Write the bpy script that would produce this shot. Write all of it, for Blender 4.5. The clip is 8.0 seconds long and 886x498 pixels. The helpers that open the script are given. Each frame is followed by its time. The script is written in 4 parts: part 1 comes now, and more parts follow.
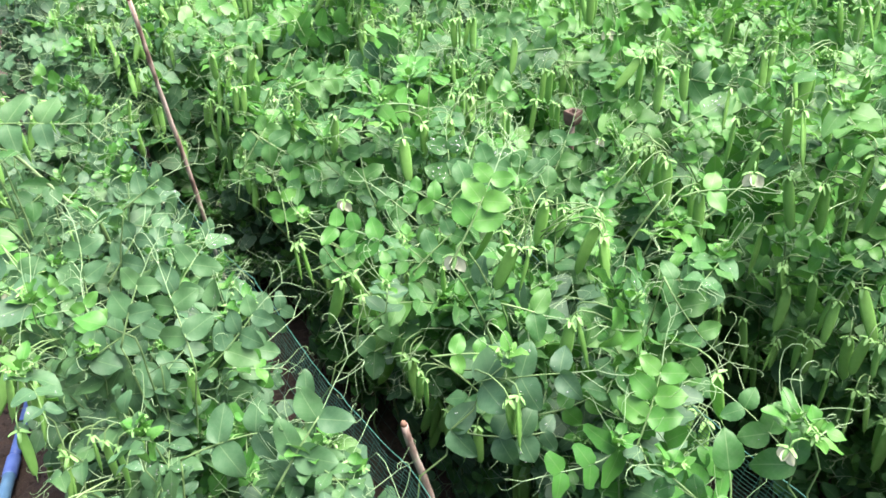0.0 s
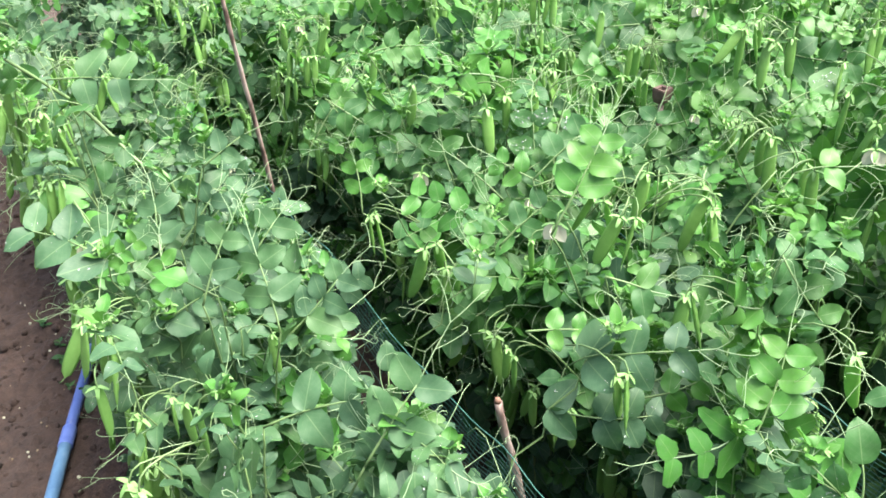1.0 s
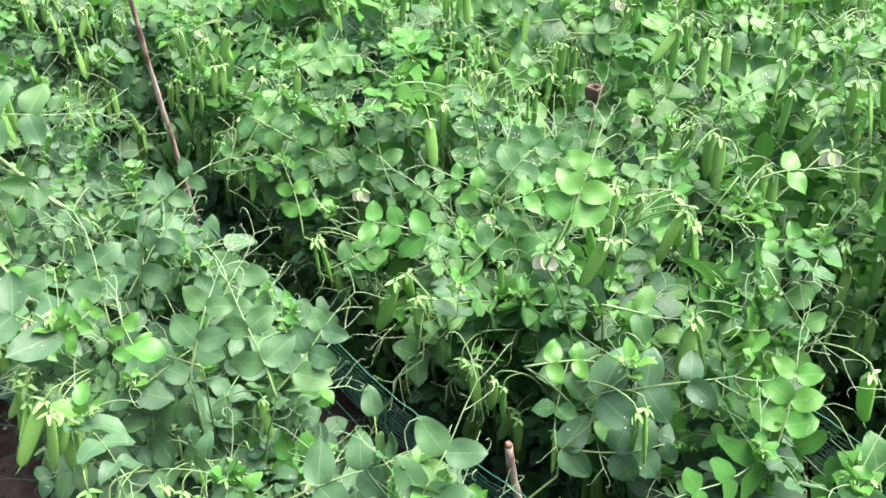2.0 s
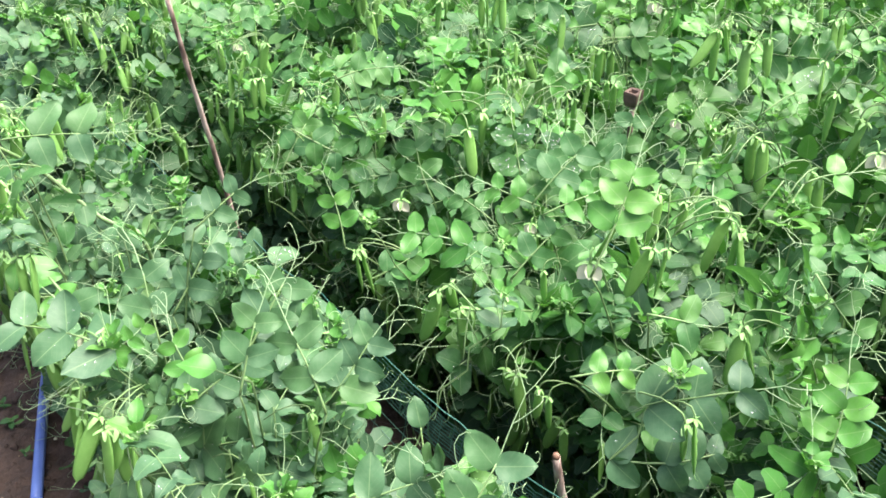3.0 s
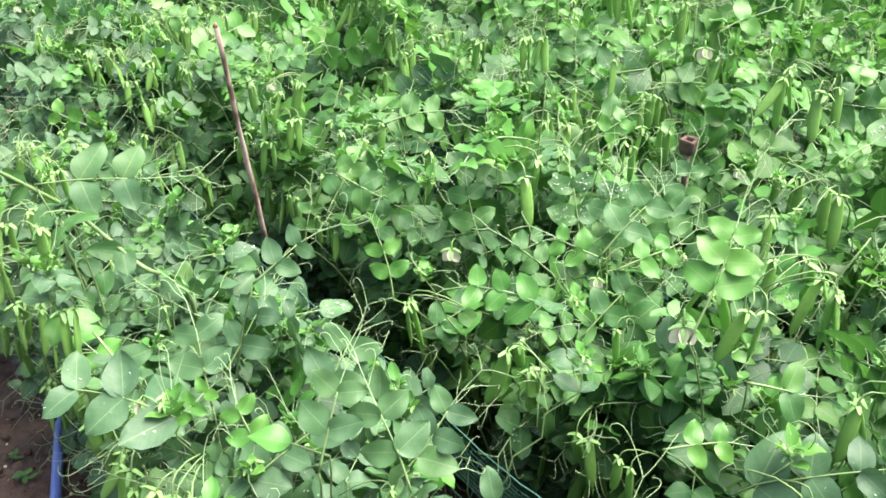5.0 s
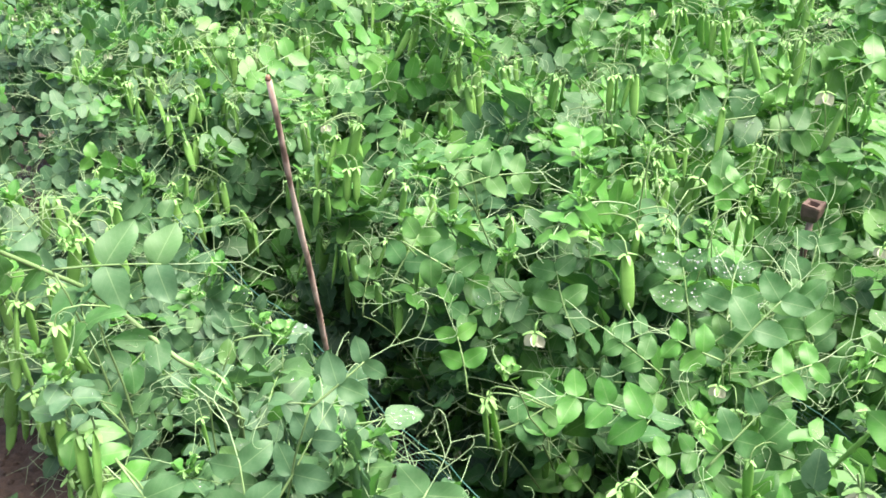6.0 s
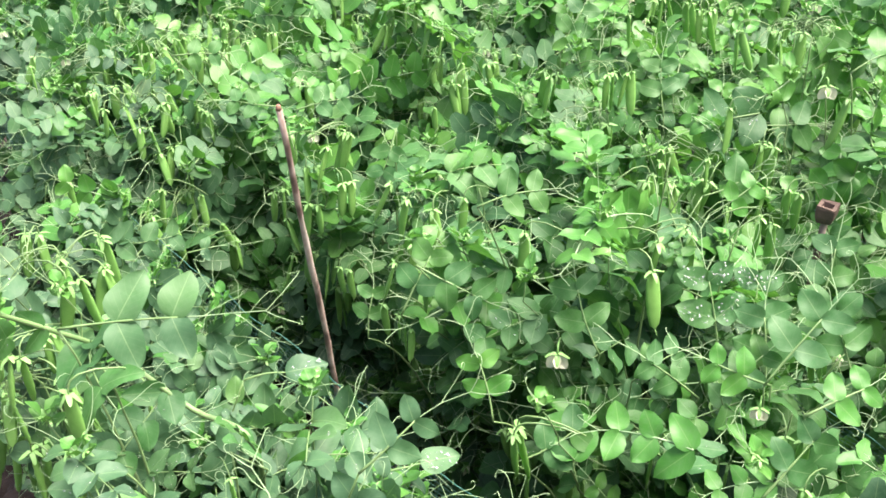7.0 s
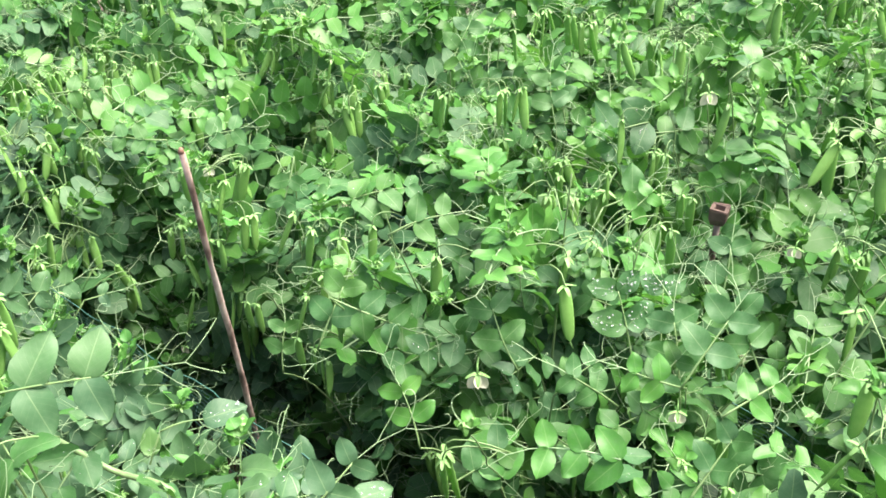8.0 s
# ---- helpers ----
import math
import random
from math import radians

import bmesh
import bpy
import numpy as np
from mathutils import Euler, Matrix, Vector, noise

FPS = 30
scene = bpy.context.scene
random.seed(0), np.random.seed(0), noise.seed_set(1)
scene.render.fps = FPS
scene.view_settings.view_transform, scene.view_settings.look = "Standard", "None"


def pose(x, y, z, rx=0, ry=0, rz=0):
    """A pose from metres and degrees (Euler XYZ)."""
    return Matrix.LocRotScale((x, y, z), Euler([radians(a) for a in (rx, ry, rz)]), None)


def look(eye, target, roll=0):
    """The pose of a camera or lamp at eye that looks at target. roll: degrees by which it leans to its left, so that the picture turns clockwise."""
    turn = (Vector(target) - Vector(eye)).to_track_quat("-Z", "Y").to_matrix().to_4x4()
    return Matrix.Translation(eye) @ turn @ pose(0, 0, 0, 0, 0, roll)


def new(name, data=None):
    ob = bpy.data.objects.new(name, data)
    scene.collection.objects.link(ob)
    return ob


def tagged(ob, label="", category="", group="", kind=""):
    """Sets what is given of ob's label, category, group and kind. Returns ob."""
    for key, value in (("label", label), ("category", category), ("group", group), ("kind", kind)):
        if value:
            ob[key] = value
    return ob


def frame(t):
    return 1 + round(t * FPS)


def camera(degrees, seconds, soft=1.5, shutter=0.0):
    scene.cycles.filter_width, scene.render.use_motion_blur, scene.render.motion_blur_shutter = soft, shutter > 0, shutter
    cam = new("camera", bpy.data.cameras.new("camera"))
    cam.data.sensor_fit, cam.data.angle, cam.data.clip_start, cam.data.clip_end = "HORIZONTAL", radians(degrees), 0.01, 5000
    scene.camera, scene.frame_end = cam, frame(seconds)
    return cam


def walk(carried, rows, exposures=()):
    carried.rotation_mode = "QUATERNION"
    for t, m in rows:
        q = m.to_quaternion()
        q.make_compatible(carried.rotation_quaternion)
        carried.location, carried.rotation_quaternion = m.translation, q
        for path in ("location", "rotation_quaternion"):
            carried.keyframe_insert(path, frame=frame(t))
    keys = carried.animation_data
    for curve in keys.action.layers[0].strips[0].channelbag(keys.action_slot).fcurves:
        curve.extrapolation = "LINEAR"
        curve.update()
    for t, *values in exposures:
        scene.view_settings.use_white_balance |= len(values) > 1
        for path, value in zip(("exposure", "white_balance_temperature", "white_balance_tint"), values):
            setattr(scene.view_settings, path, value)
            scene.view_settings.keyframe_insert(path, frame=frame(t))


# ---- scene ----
cam = camera(53.1, 8.0, soft=1.65)
PATH = [
    (0, (0.136, -0.191, 1.276), (0.736, 1.481, 0.358), -0.8),
    (0.5, (0.123, -0.179, 1.253), (0.733, 1.517, 0.387), 0.0),
    (1, (0.076, -0.121, 1.202), (0.602, 1.578, 0.287), 0.1),
    (1.5, (0.02, -0.043, 1.239), (0.733, 1.548, 0.258), 1.0),
    (1.7, (-0.008, -0.011, 1.249), (0.787, 1.539, 0.266), 1.1),
    (2.8, (-0.051, 0.041, 1.249), (0.717, 1.617, 0.287), -1.3),
    (3, (-0.044, 0.029, 1.262), (0.693, 1.614, 0.29), -1.5),
    (3.5, (-0.058, 0.033, 1.266), (0.671, 1.625, 0.299), -1.7),
    (4, (-0.08, 0.054, 1.272), (0.675, 1.649, 0.331), -1.3),
    (4.2, (-0.093, 0.065, 1.269), (0.679, 1.662, 0.344), -0.7),
    (5.3, (-0.11, 0.207, 1.25), (0.667, 1.816, 0.351), -0.2),
    (5.5, (-0.086, 0.261, 1.258), (0.66, 1.882, 0.354), -0.2),
    (6, (-0.061, 0.389, 1.262), (0.639, 2.033, 0.365), -0.6),
    (6.5, (-0.081, 0.445, 1.271), (0.563, 2.085, 0.326), -1.6),
    (7, (-0.112, 0.506, 1.301), (0.684, 2.072, 0.345), -1.3),
    (7.5, (-0.131, 0.534, 1.321), (0.815, 2.016, 0.368), -1.3),
    (8, (-0.131, 0.533, 1.322), (0.881, 1.977, 0.379), -1.7),
]
walk(cam, [(t, look(eye, target, roll)) for t, eye, target, roll in PATH],
     [(0.0, 1.86, 6350, 10), (2.0, 1.86, 6350, 10), (6.5, 1.86, 6600, 10), (8.0, 1.86, 6550, 10)])

# ---- light: a bright, thinly overcast noon ----
SUN_ELEV, SUN_TURN = radians(67), radians(122)
world = bpy.data.worlds.new("sky")
scene.world = world
world.use_nodes = True
wn = world.node_tree
wn.nodes.clear()
sky = wn.nodes.new("ShaderNodeTexSky")
sky.sky_type, sky.sun_disc = "NISHITA", False
sky.sun_elevation, sky.sun_rotation = SUN_ELEV, SUN_TURN
sky.air_density, sky.dust_density, sky.ozone_density = 1.0, 8.0, 0.6
back = wn.nodes.new("ShaderNodeBackground")
back.inputs["Strength"].default_value = 0.127
wout = wn.nodes.new("ShaderNodeOutputWorld")
wn.links.new(sky.outputs[0], back.inputs["Color"])
wn.links.new(back.outputs[0], wout.inputs["Surface"])
sun = new("sun", bpy.data.lights.new("sun", "SUN"))
sun.data.energy, sun.data.angle, sun.data.color = 3.95, radians(46), (1.0, 0.96, 0.88)
sun_way = Vector((math.sin(SUN_TURN) * math.cos(SUN_ELEV), math.cos(SUN_TURN) * math.cos(SUN_ELEV), math.sin(SUN_ELEV)))
sun.matrix_world = look(sun_way * 20, (0, 0, 0))


# ---- materials ----
def material(name):
    m = bpy.data.materials.new(name)
    m.use_nodes = True
    nt = m.node_tree
    nt.nodes.clear()
    out = nt.nodes.new("ShaderNodeOutputMaterial")
    return m, nt, out


def node(nt, kind, **values):
    n = nt.nodes.new(kind)
    for key, value in values.items():
        n.inputs[key.replace("_", " ")].default_value = value
    return n


def ramp(nt, source, stops):
    r = nt.nodes.new("ShaderNodeValToRGB")
    while len(r.color_ramp.elements) < len(stops):
        r.color_ramp.elements.new(0.5)
    for e, (p, c) in zip(r.color_ramp.elements, stops):
        e.position, e.color = p, (*c, 1) if len(c) == 3 else c
    nt.links.new(source, r.inputs["Fac"])
    return r.outputs["Color"]


def mixed(nt, kind, fac, a, b):
    m = nt.nodes.new("ShaderNodeMix")
    m.data_type, m.blend_type = "RGBA", kind
    for value, socket in ((fac, m.inputs[0]), (a, m.inputs[6]), (b, m.inputs[7])):
        if isinstance(value, (int, float)):
            socket.default_value = value
        elif isinstance(value, tuple):
            socket.default_value = (*value, 1)
        else:
            nt.links.new(value, socket)
    return m.outputs[2]


def calc(nt, op, a, b=0.5, c=0.5):
    m = nt.nodes.new("ShaderNodeMath")
    m.operation = op
    for value, socket in zip((a, b, c), m.inputs):
        if isinstance(value, (int, float)):
            socket.default_value = value
        else:
            nt.links.new(value, socket)
    return m.outputs[0]


def noise_of(nt, scale, detail=3.0, vector=None, rough=0.55):
    n = node(nt, "ShaderNodeTexNoise", Scale=scale, Detail=detail, Roughness=rough)
    if vector is not None:
        nt.links.new(vector, n.inputs["Vector"])
    return n.outputs["Fac"]


def leaf_material(name, stops, through_colour, share, rough=0.42, vein=(0.17, 0.27, 0.12)):
    """A leaf blade: hue by leaf, value by leaflet, wax mottling, pale midrib and side veins, light passing through."""
    m, nt, out = material(name)
    info = nt.nodes.new("ShaderNodeObjectInfo")
    geo = nt.nodes.new("ShaderNodeNewGeometry")
    tex = nt.nodes.new("ShaderNodeTexCoord")
    colour = ramp(nt, calc(nt, "ADD", calc(nt, "MULTIPLY", info.outputs["Random"], 0.6), calc(nt, "MULTIPLY", geo.outputs["Random Per Island"], 0.4)), stops)
    mottle = noise_of(nt, 140.0, 3.0, tex.outputs["Object"])
    colour = mixed(nt, "MIX", calc(nt, "MULTIPLY", ramp(nt, mottle, [(0.42, (0, 0, 0)), (0.75, (1, 1, 1))]), 0.30), colour, (0.116, 0.190, 0.104))
    colour = mixed(nt, "MULTIPLY", 0.45, colour, ramp(nt, noise_of(nt, 28.0, 2.0, tex.outputs["Object"]), [(0.3, (0.65, 0.72, 0.6)), (0.7, (1.15, 1.1, 1.1))]))
    sep = nt.nodes.new("ShaderNodeSeparateXYZ")
    nt.links.new(tex.outputs["UV"], sep.inputs[0])
    across = calc(nt, "ABSOLUTE", calc(nt, "SUBTRACT", sep.outputs[0], 0.5))
    rib = calc(nt, "LESS_THAN", across, 0.016)
    side = calc(nt, "LESS_THAN", calc(nt, "FRACT", calc(nt, "SUBTRACT", calc(nt, "MULTIPLY", sep.outputs[1], 7.0), calc(nt, "MULTIPLY", across, 5.0))), 0.09)
    veins = calc(nt, "MAXIMUM", calc(nt, "MULTIPLY", rib, 0.55), calc(nt, "MULTIPLY", side, 0.12))
    colour = mixed(nt, "MIX", veins, colour, vein)
    bump = node(nt, "ShaderNodeBump", Strength=0.35, Distance=0.0012)
    nt.links.new(calc(nt, "ADD", calc(nt, "MULTIPLY", mottle, 0.4), calc(nt, "MULTIPLY", veins, -0.8)), bump.inputs["Height"])
    p = node(nt, "ShaderNodeBsdfPrincipled", Roughness=rough)
    p.inputs["Specular IOR Level"].default_value = 0.34
    nt.links.new(colour, p.inputs["Base Color"])
    nt.links.new(bump.outputs[0], p.inputs["Normal"])
    t = nt.nodes.new("ShaderNodeBsdfTranslucent")
    nt.links.new(mixed(nt, "MIX", 0.6, colour, through_colour), t.inputs["Color"])
    mix = nt.nodes.new("ShaderNodeMixShader")
    mix.inputs[0].default_value = share
    nt.links.new(p.outputs[0], mix.inputs[1])
    nt.links.new(t.outputs[0], mix.inputs[2])
    nt.links.new(mix.outputs[0], out.inputs["Surface"])
    return m


def plain_material(name, stops, scale, rough=0.5, bump=0.2, distance=0.001, detail=4.0, stretch=None, spec=0.4, share=0.0):
    """Colour from noise at two scales, with relief."""
    m, nt, out = material(name)
    tex = nt.nodes.new("ShaderNodeTexCoord")
    info = nt.nodes.new("ShaderNodeObjectInfo")
    place = tex.outputs["Object"]
    if stretch:
        mp = nt.nodes.new("ShaderNodeMapping")
        mp.inputs["Scale"].default_value = stretch
        nt.links.new(place, mp.inputs["Vector"])
        place = mp.outputs[0]
    fine = noise_of(nt, scale, detail, place)
    broad = noise_of(nt, scale * 0.17, 2.0, place)
    colour = ramp(nt, calc(nt, "ADD", calc(nt, "MULTIPLY", fine, 0.55), calc(nt, "MULTIPLY", broad, 0.45)), stops)
    colour = mixed(nt, "MULTIPLY", 0.5, colour, ramp(nt, info.outputs["Random"], [(0, (0.75, 0.8, 0.75)), (1, (1.2, 1.15, 1.15))]))
    b = node(nt, "ShaderNodeBump", Strength=bump, Distance=distance)
    nt.links.new(fine, b.inputs["Height"])
    p = node(nt, "ShaderNodeBsdfPrincipled", Roughness=rough)
    p.inputs["Specular IOR Level"].default_value = spec
    nt.links.new(colour, p.inputs["Base Color"])
    nt.links.new(b.outputs[0], p.inputs["Normal"])
    if share:
        t = nt.nodes.new("ShaderNodeBsdfTranslucent")
        nt.links.new(colour, t.inputs["Color"])
        mix = nt.nodes.new("ShaderNodeMixShader")
        mix.inputs[0].default_value = share
        nt.links.new(p.outputs[0], mix.inputs[1])
        nt.links.new(t.outputs[0], mix.inputs[2])
        nt.links.new(mix.outputs[0], out.inputs["Surface"])
    else:
        nt.links.new(p.outputs[0], out.inputs["Surface"])
    return m


LEAF = leaf_material("pea_leaf", [(0.1, (0.033, 0.098, 0.040)), (0.3, (0.037, 0.116, 0.040)), (0.5, (0.040, 0.130, 0.036)), (0.7, (0.052, 0.150, 0.036)), (0.9, (0.066, 0.174, 0.034)), (1.0, (0.075, 0.194, 0.030))], (0.071, 0.222, 0.017), 0.32, 0.55)
# wax bloom, plus the haze and glare over the first row, put into the colour
WAXY_HAZE = leaf_material("waxy_haze_pea_leaf", [(0.1, (0.044, 0.100, 0.056)), (0.35, (0.049, 0.118, 0.058)), (0.65, (0.057, 0.138, 0.056)), (0.9, (0.071, 0.160, 0.053)), (1.0, (0.081, 0.190, 0.036))], (0.073, 0.200, 0.035), 0.32, 0.52)
YOUNG = leaf_material("young_pea_leaf", [(0.1, (0.051, 0.180, 0.032)), (0.5, (0.066, 0.208, 0.036)), (0.9, (0.098, 0.245, 0.046))], (0.094, 0.270, 0.026), 0.32, vein=(0.169, 0.275, 0.102))
STEM = plain_material("pea_stem", [(0.3, (0.111, 0.200, 0.066)), (0.6, (0.160, 0.249, 0.105)), (0.8, (0.200, 0.277, 0.133))], 60, 0.45, share=0.15)
TENDRIL = plain_material("pea_tendril", [(0.3, (0.200, 0.330, 0.150)), (0.7, (0.320, 0.440, 0.260))], 60, 0.45, share=0.2)
POD = plain_material("pea_pod", [(0.3, (0.180, 0.370, 0.092)), (0.55, (0.212, 0.415, 0.110)), (0.8, (0.252, 0.450, 0.140))], 130, 0.5, 0.25, 0.0008, share=0.46, spec=0.35)
CALYX = plain_material("pea_calyx", [(0.3, (0.140, 0.300, 0.080)), (0.7, (0.215, 0.380, 0.135))], 120, 0.5, share=0.25)
PETAL = plain_material("pea_petal", [(0.3, (0.540, 0.550, 0.400)), (0.7, (0.640, 0.630, 0.500))], 160, 0.55, share=0.3)
STRAW = plain_material("dry_stem", [(0.3, (0.132, 0.099, 0.059)), (0.7, (0.251, 0.205, 0.132))], 80, 0.7)
BARK = plain_material("stake_bark", [(0.33, (0.045, 0.030, 0.025)), (0.42, (0.130, 0.086, 0.072)), (0.49, (0.260, 0.195, 0.168)), (0.60, (0.380, 0.325, 0.290))], 75, 0.75, 0.6, 0.002, stretch=(1, 1, 0.28))
CUT = plain_material("cut_wood", [(0.3, (0.138, 0.069, 0.047)), (0.7, (0.211, 0.126, 0.090))], 200, 0.75, 0.3)
POST = plain_material("weathered_post", [(0.3, (0.045, 0.028, 0.022)), (0.7, (0.110, 0.072, 0.058))], 150, 0.8, 0.5, 0.002)
NET = plain_material("green_net", [(0.3, (0.012, 0.062, 0.048)), (0.7, (0.048, 0.125, 0.105))], 90, 0.4)
PIPE = plain_material("blue_pipe", [(0.3, (0.066, 0.112, 0.363)), (0.6, (0.106, 0.165, 0.436)), (0.8, (0.158, 0.218, 0.449))], 40, 0.38, 0.1)
PIPE_OLD = plain_material("weathered_blue_pipe", [(0.3, (0.066, 0.145, 0.277)), (0.6, (0.112, 0.224, 0.370)), (0.85, (0.224, 0.304, 0.370))], 40, 0.5, 0.15)


def soil_material():
    m, nt, out = material("soil")
    tex = nt.nodes.new("ShaderNodeTexCoord")
    place = tex.outputs["Object"]
    broad, mid, fine = noise_of(nt, 3.0, 4, place), noise_of(nt, 40.0, 6, place, 0.7), noise_of(nt, 320.0, 3, place, 0.7)
    colour = ramp(nt, broad, [(0.3, (0.040, 0.025, 0.019)), (0.7, (0.082, 0.053, 0.041))])
    colour = mixed(nt, "MULTIPLY", 0.85, colour, ramp(nt, mid, [(0.3, (0.35, 0.32, 0.30)), (0.6, (1.15, 1.12, 1.1))]))
    colour = mixed(nt, "MULTIPLY", 0.7, colour, ramp(nt, fine, [(0.3, (0.5, 0.5, 0.5)), (0.7, (1.3, 1.27, 1.25))]))
    b = node(nt, "ShaderNodeBump", Strength=1.0, Distance=0.008)
    nt.links.new(calc(nt, "ADD", mid, calc(nt, "MULTIPLY", fine, 0.35)), b.inputs["Height"])
    p = node(nt, "ShaderNodeBsdfPrincipled", Roughness=0.82)
    nt.links.new(colour, p.inputs["Base Color"])
    nt.links.new(b.outputs[0], p.inputs["Normal"])
    nt.links.new(p.outputs[0], out.inputs["Surface"])
    return m


SOIL = soil_material()


def water_material():
    m, nt, out = material("water_drop")
    p = node(nt, "ShaderNodeBsdfPrincipled", Roughness=0.03, IOR=1.33)
    p.inputs["Transmission Weight"].default_value = 0.75
    p.inputs["Base Color"].default_value = (0.93, 0.96, 0.95, 1)
    nt.links.new(p.outputs[0], out.inputs["Surface"])
    return m


WATER = water_material()


# ---- mesh tools ----
class Shape:
    """Gathers corners, faces, materials and blade coordinates of one mesh."""

    def __init__(self, *materials):
        self.v, self.f, self.m, self.uv, self.materials = [], [], [], [], list(materials)

    def add(self, verts, faces, slot=0, uvs=None):
        n = len(self.v)
        self.v += [tuple(p) for p in verts]
        self.uv += uvs or [(0.1, 0.5)] * len(verts)
        self.f += [tuple(n + i for i in f) for f in faces]
        self.m += [slot] * len(faces)

    def mesh(self, name, smooth=True):
        me = bpy.data.meshes.new(name)
        me.from_pydata(self.v, [], self.f)
        layer = me.uv_layers.new(name="blade")
        corner = np.empty(len(me.loops), np.int32)
        me.loops.foreach_get("vertex_index", corner)
        layer.data.foreach_set("uv", np.array(self.uv, np.float32)[corner].ravel())
        me.polygons.foreach_set("material_index", np.array(self.m, np.int32))
        me.polygons.foreach_set("use_smooth", np.full(len(self.f), smooth))
        for mat in self.materials:
            me.materials.append(mat)
        me.update()
        return me


def part(name, me, parent=None, m=None, label=""):
    ob = new(name, me)
    if parent:
        ob.parent = parent
    if m is not None:
        ob.matrix_basis = m
    return tagged(ob, label)


def tube(shape, points, r0, r1, sides=5, slot=0, cap=True):
    """A tapering tube along points."""
    points = [Vector(p) for p in points]
    verts, faces, last = [], [], len(points) - 1
    ref = Vector((0.3, 0.2, 0.93)).normalized()
    for i, p in enumerate(points):
        way = (points[min(i + 1, last)] - points[max(i - 1, 0)]).normalized()
        if abs(way.dot(ref)) > 0.97:
            ref = Vector((0.9, -0.3, 0.1)).normalized()
        a = way.cross(ref).normalized()
        b = way.cross(a)
        ref = -b if (-b).dot(ref) > 0 else b
        r = r0 + (r1 - r0) * i / last
        verts += [p + r * (math.cos(2 * math.pi * k / sides) * a + math.sin(2 * math.pi * k / sides) * b) for k in range(sides)]
    for i in range(last):
        for k in range(sides):
            q = (k + 1) % sides
            faces.append((i * sides + k, i * sides + q, (i + 1) * sides + q, (i + 1) * sides + k))
    if cap:
        faces += [tuple(range(sides))[::-1], tuple(last * sides + k for k in range(sides))]
    shape.add(verts, faces, slot)


def blade(shape, m, length, width, fold, droop, rng, slot=0, rows=6, lite=False):
    """One leaflet: base at the origin of m, along +x, with a folded midrib, a rounded outline and a wavy rim."""
    verts, uvs, faces, cols = [], [], [], (-1.0, 0.0, 1.0) if lite else (-1.0, -0.55, 0.0, 0.55, 1.0)
    p1, p2, wave = rng.random() * 6.3, rng.random() * 6.3, 0.10 * width
    for i in range(rows + 1):
        v = 0.5 - 0.5 * math.cos(math.pi * i / rows)
        half = 0.5 * width * max(math.sin(math.pi * v ** 0.76), 0.0) ** 0.50
        if i in (0, rows):
            half = (0.20 if lite else 0.09) * width
        for c in cols:
            y = c * half
            z = fold * abs(y) - droop * length * v * v + wave * abs(c) * math.sin(p1 + 7 * v + (p2 if c > 0 else 0))
            verts.append(m @ Vector((v * length * (1 - 0.05 * abs(c)), y, z)))
            uvs.append((0.5 + 0.5 * c, v))
    n = len(cols)
    for i in range(rows):
        for k in range(n - 1):
            faces.append((i * n + k, (i + 1) * n + k, (i + 1) * n + k + 1, i * n + k + 1))
    shape.add(verts, faces, slot, uvs)


def tendril(shape, start, way, length, rng, slot, curls=1.0, r=0.0006, steps=12):
    """A thin feeler that runs out in a slight bow and winds up at its end."""
    p, w, pts = Vector(start), Vector(way).normalized(), [Vector(start)]
    axis = w.cross(Vector((rng.uniform(-1, 1), rng.uniform(-1, 1), rng.uniform(-1, 1)))).normalized()
    bow, straight, stride = rng.uniform(-0.10, 0.12), steps * rng.uniform(0.45, 0.65), length / steps * 1.25
    for i in range(steps):
        if i < straight:
            bend = bow + rng.uniform(-0.14, 0.14)
        else:
            bend = curls * (0.55 + 0.9 * (i - straight) / (steps - straight))
            stride *= 0.90
        w = (Matrix.Rotation(bend, 3, axis) @ w + 0.05 * axis).normalized()
        p = p + w * stride
        pts.append(p.copy())
    tube(shape, pts, r, r * 0.55, 3, slot, cap=False)


def tendril_fork(shape, start, way, length, rng, slot, arms, steps=10):
    """The end of a leaf's stalk: it runs on bare, sends out feelers in turn and ends in a fork."""
    w, p = Vector(way).normalized(), Vector(start)
    aside = w.cross(Vector((rng.uniform(-0.3, 0.3), rng.uniform(-0.3, 0.3), 1.0))).normalized()
    pts, bow = [p.copy()], rng.uniform(-0.10, 0.10)
    for k in range(arms):
        w = (w + aside * (bow + rng.uniform(-0.14, 0.14)) + Vector((0, 0, rng.uniform(-0.06, 0.14)))).normalized()
        p = p + w * length / max(arms, 1) * rng.uniform(0.7, 1.2)
        pts.append(p.copy())
        for side in ((-1, 1) if k == arms - 1 else (rng.choice((-1, 1)),)):
            tendril(shape, p, w + aside * side * rng.uniform(0.35, 0.95) + Vector((0, 0, rng.uniform(-0.3, 0.4))), length * rng.uniform(0.5, 0.95), rng, slot, rng.uniform(0.6, 1.15), 0.00055, steps)
    tube(shape, pts, 0.0008, 0.00055, 3, slot, cap=False)


def turn_to(way, up=(0, 0, 1), roll=0.0):
    """A turn that lays +x along way and keeps +z near up."""
    x = Vector(way).normalized()
    y = Vector(up).cross(x)
    y = y.normalized() if y.length > 1e-4 else Vector((0, 1, 0))
    z = x.cross(y)
    return Matrix((x, y, z)).transposed().to_4x4() @ Matrix.Rotation(roll, 4, "X")


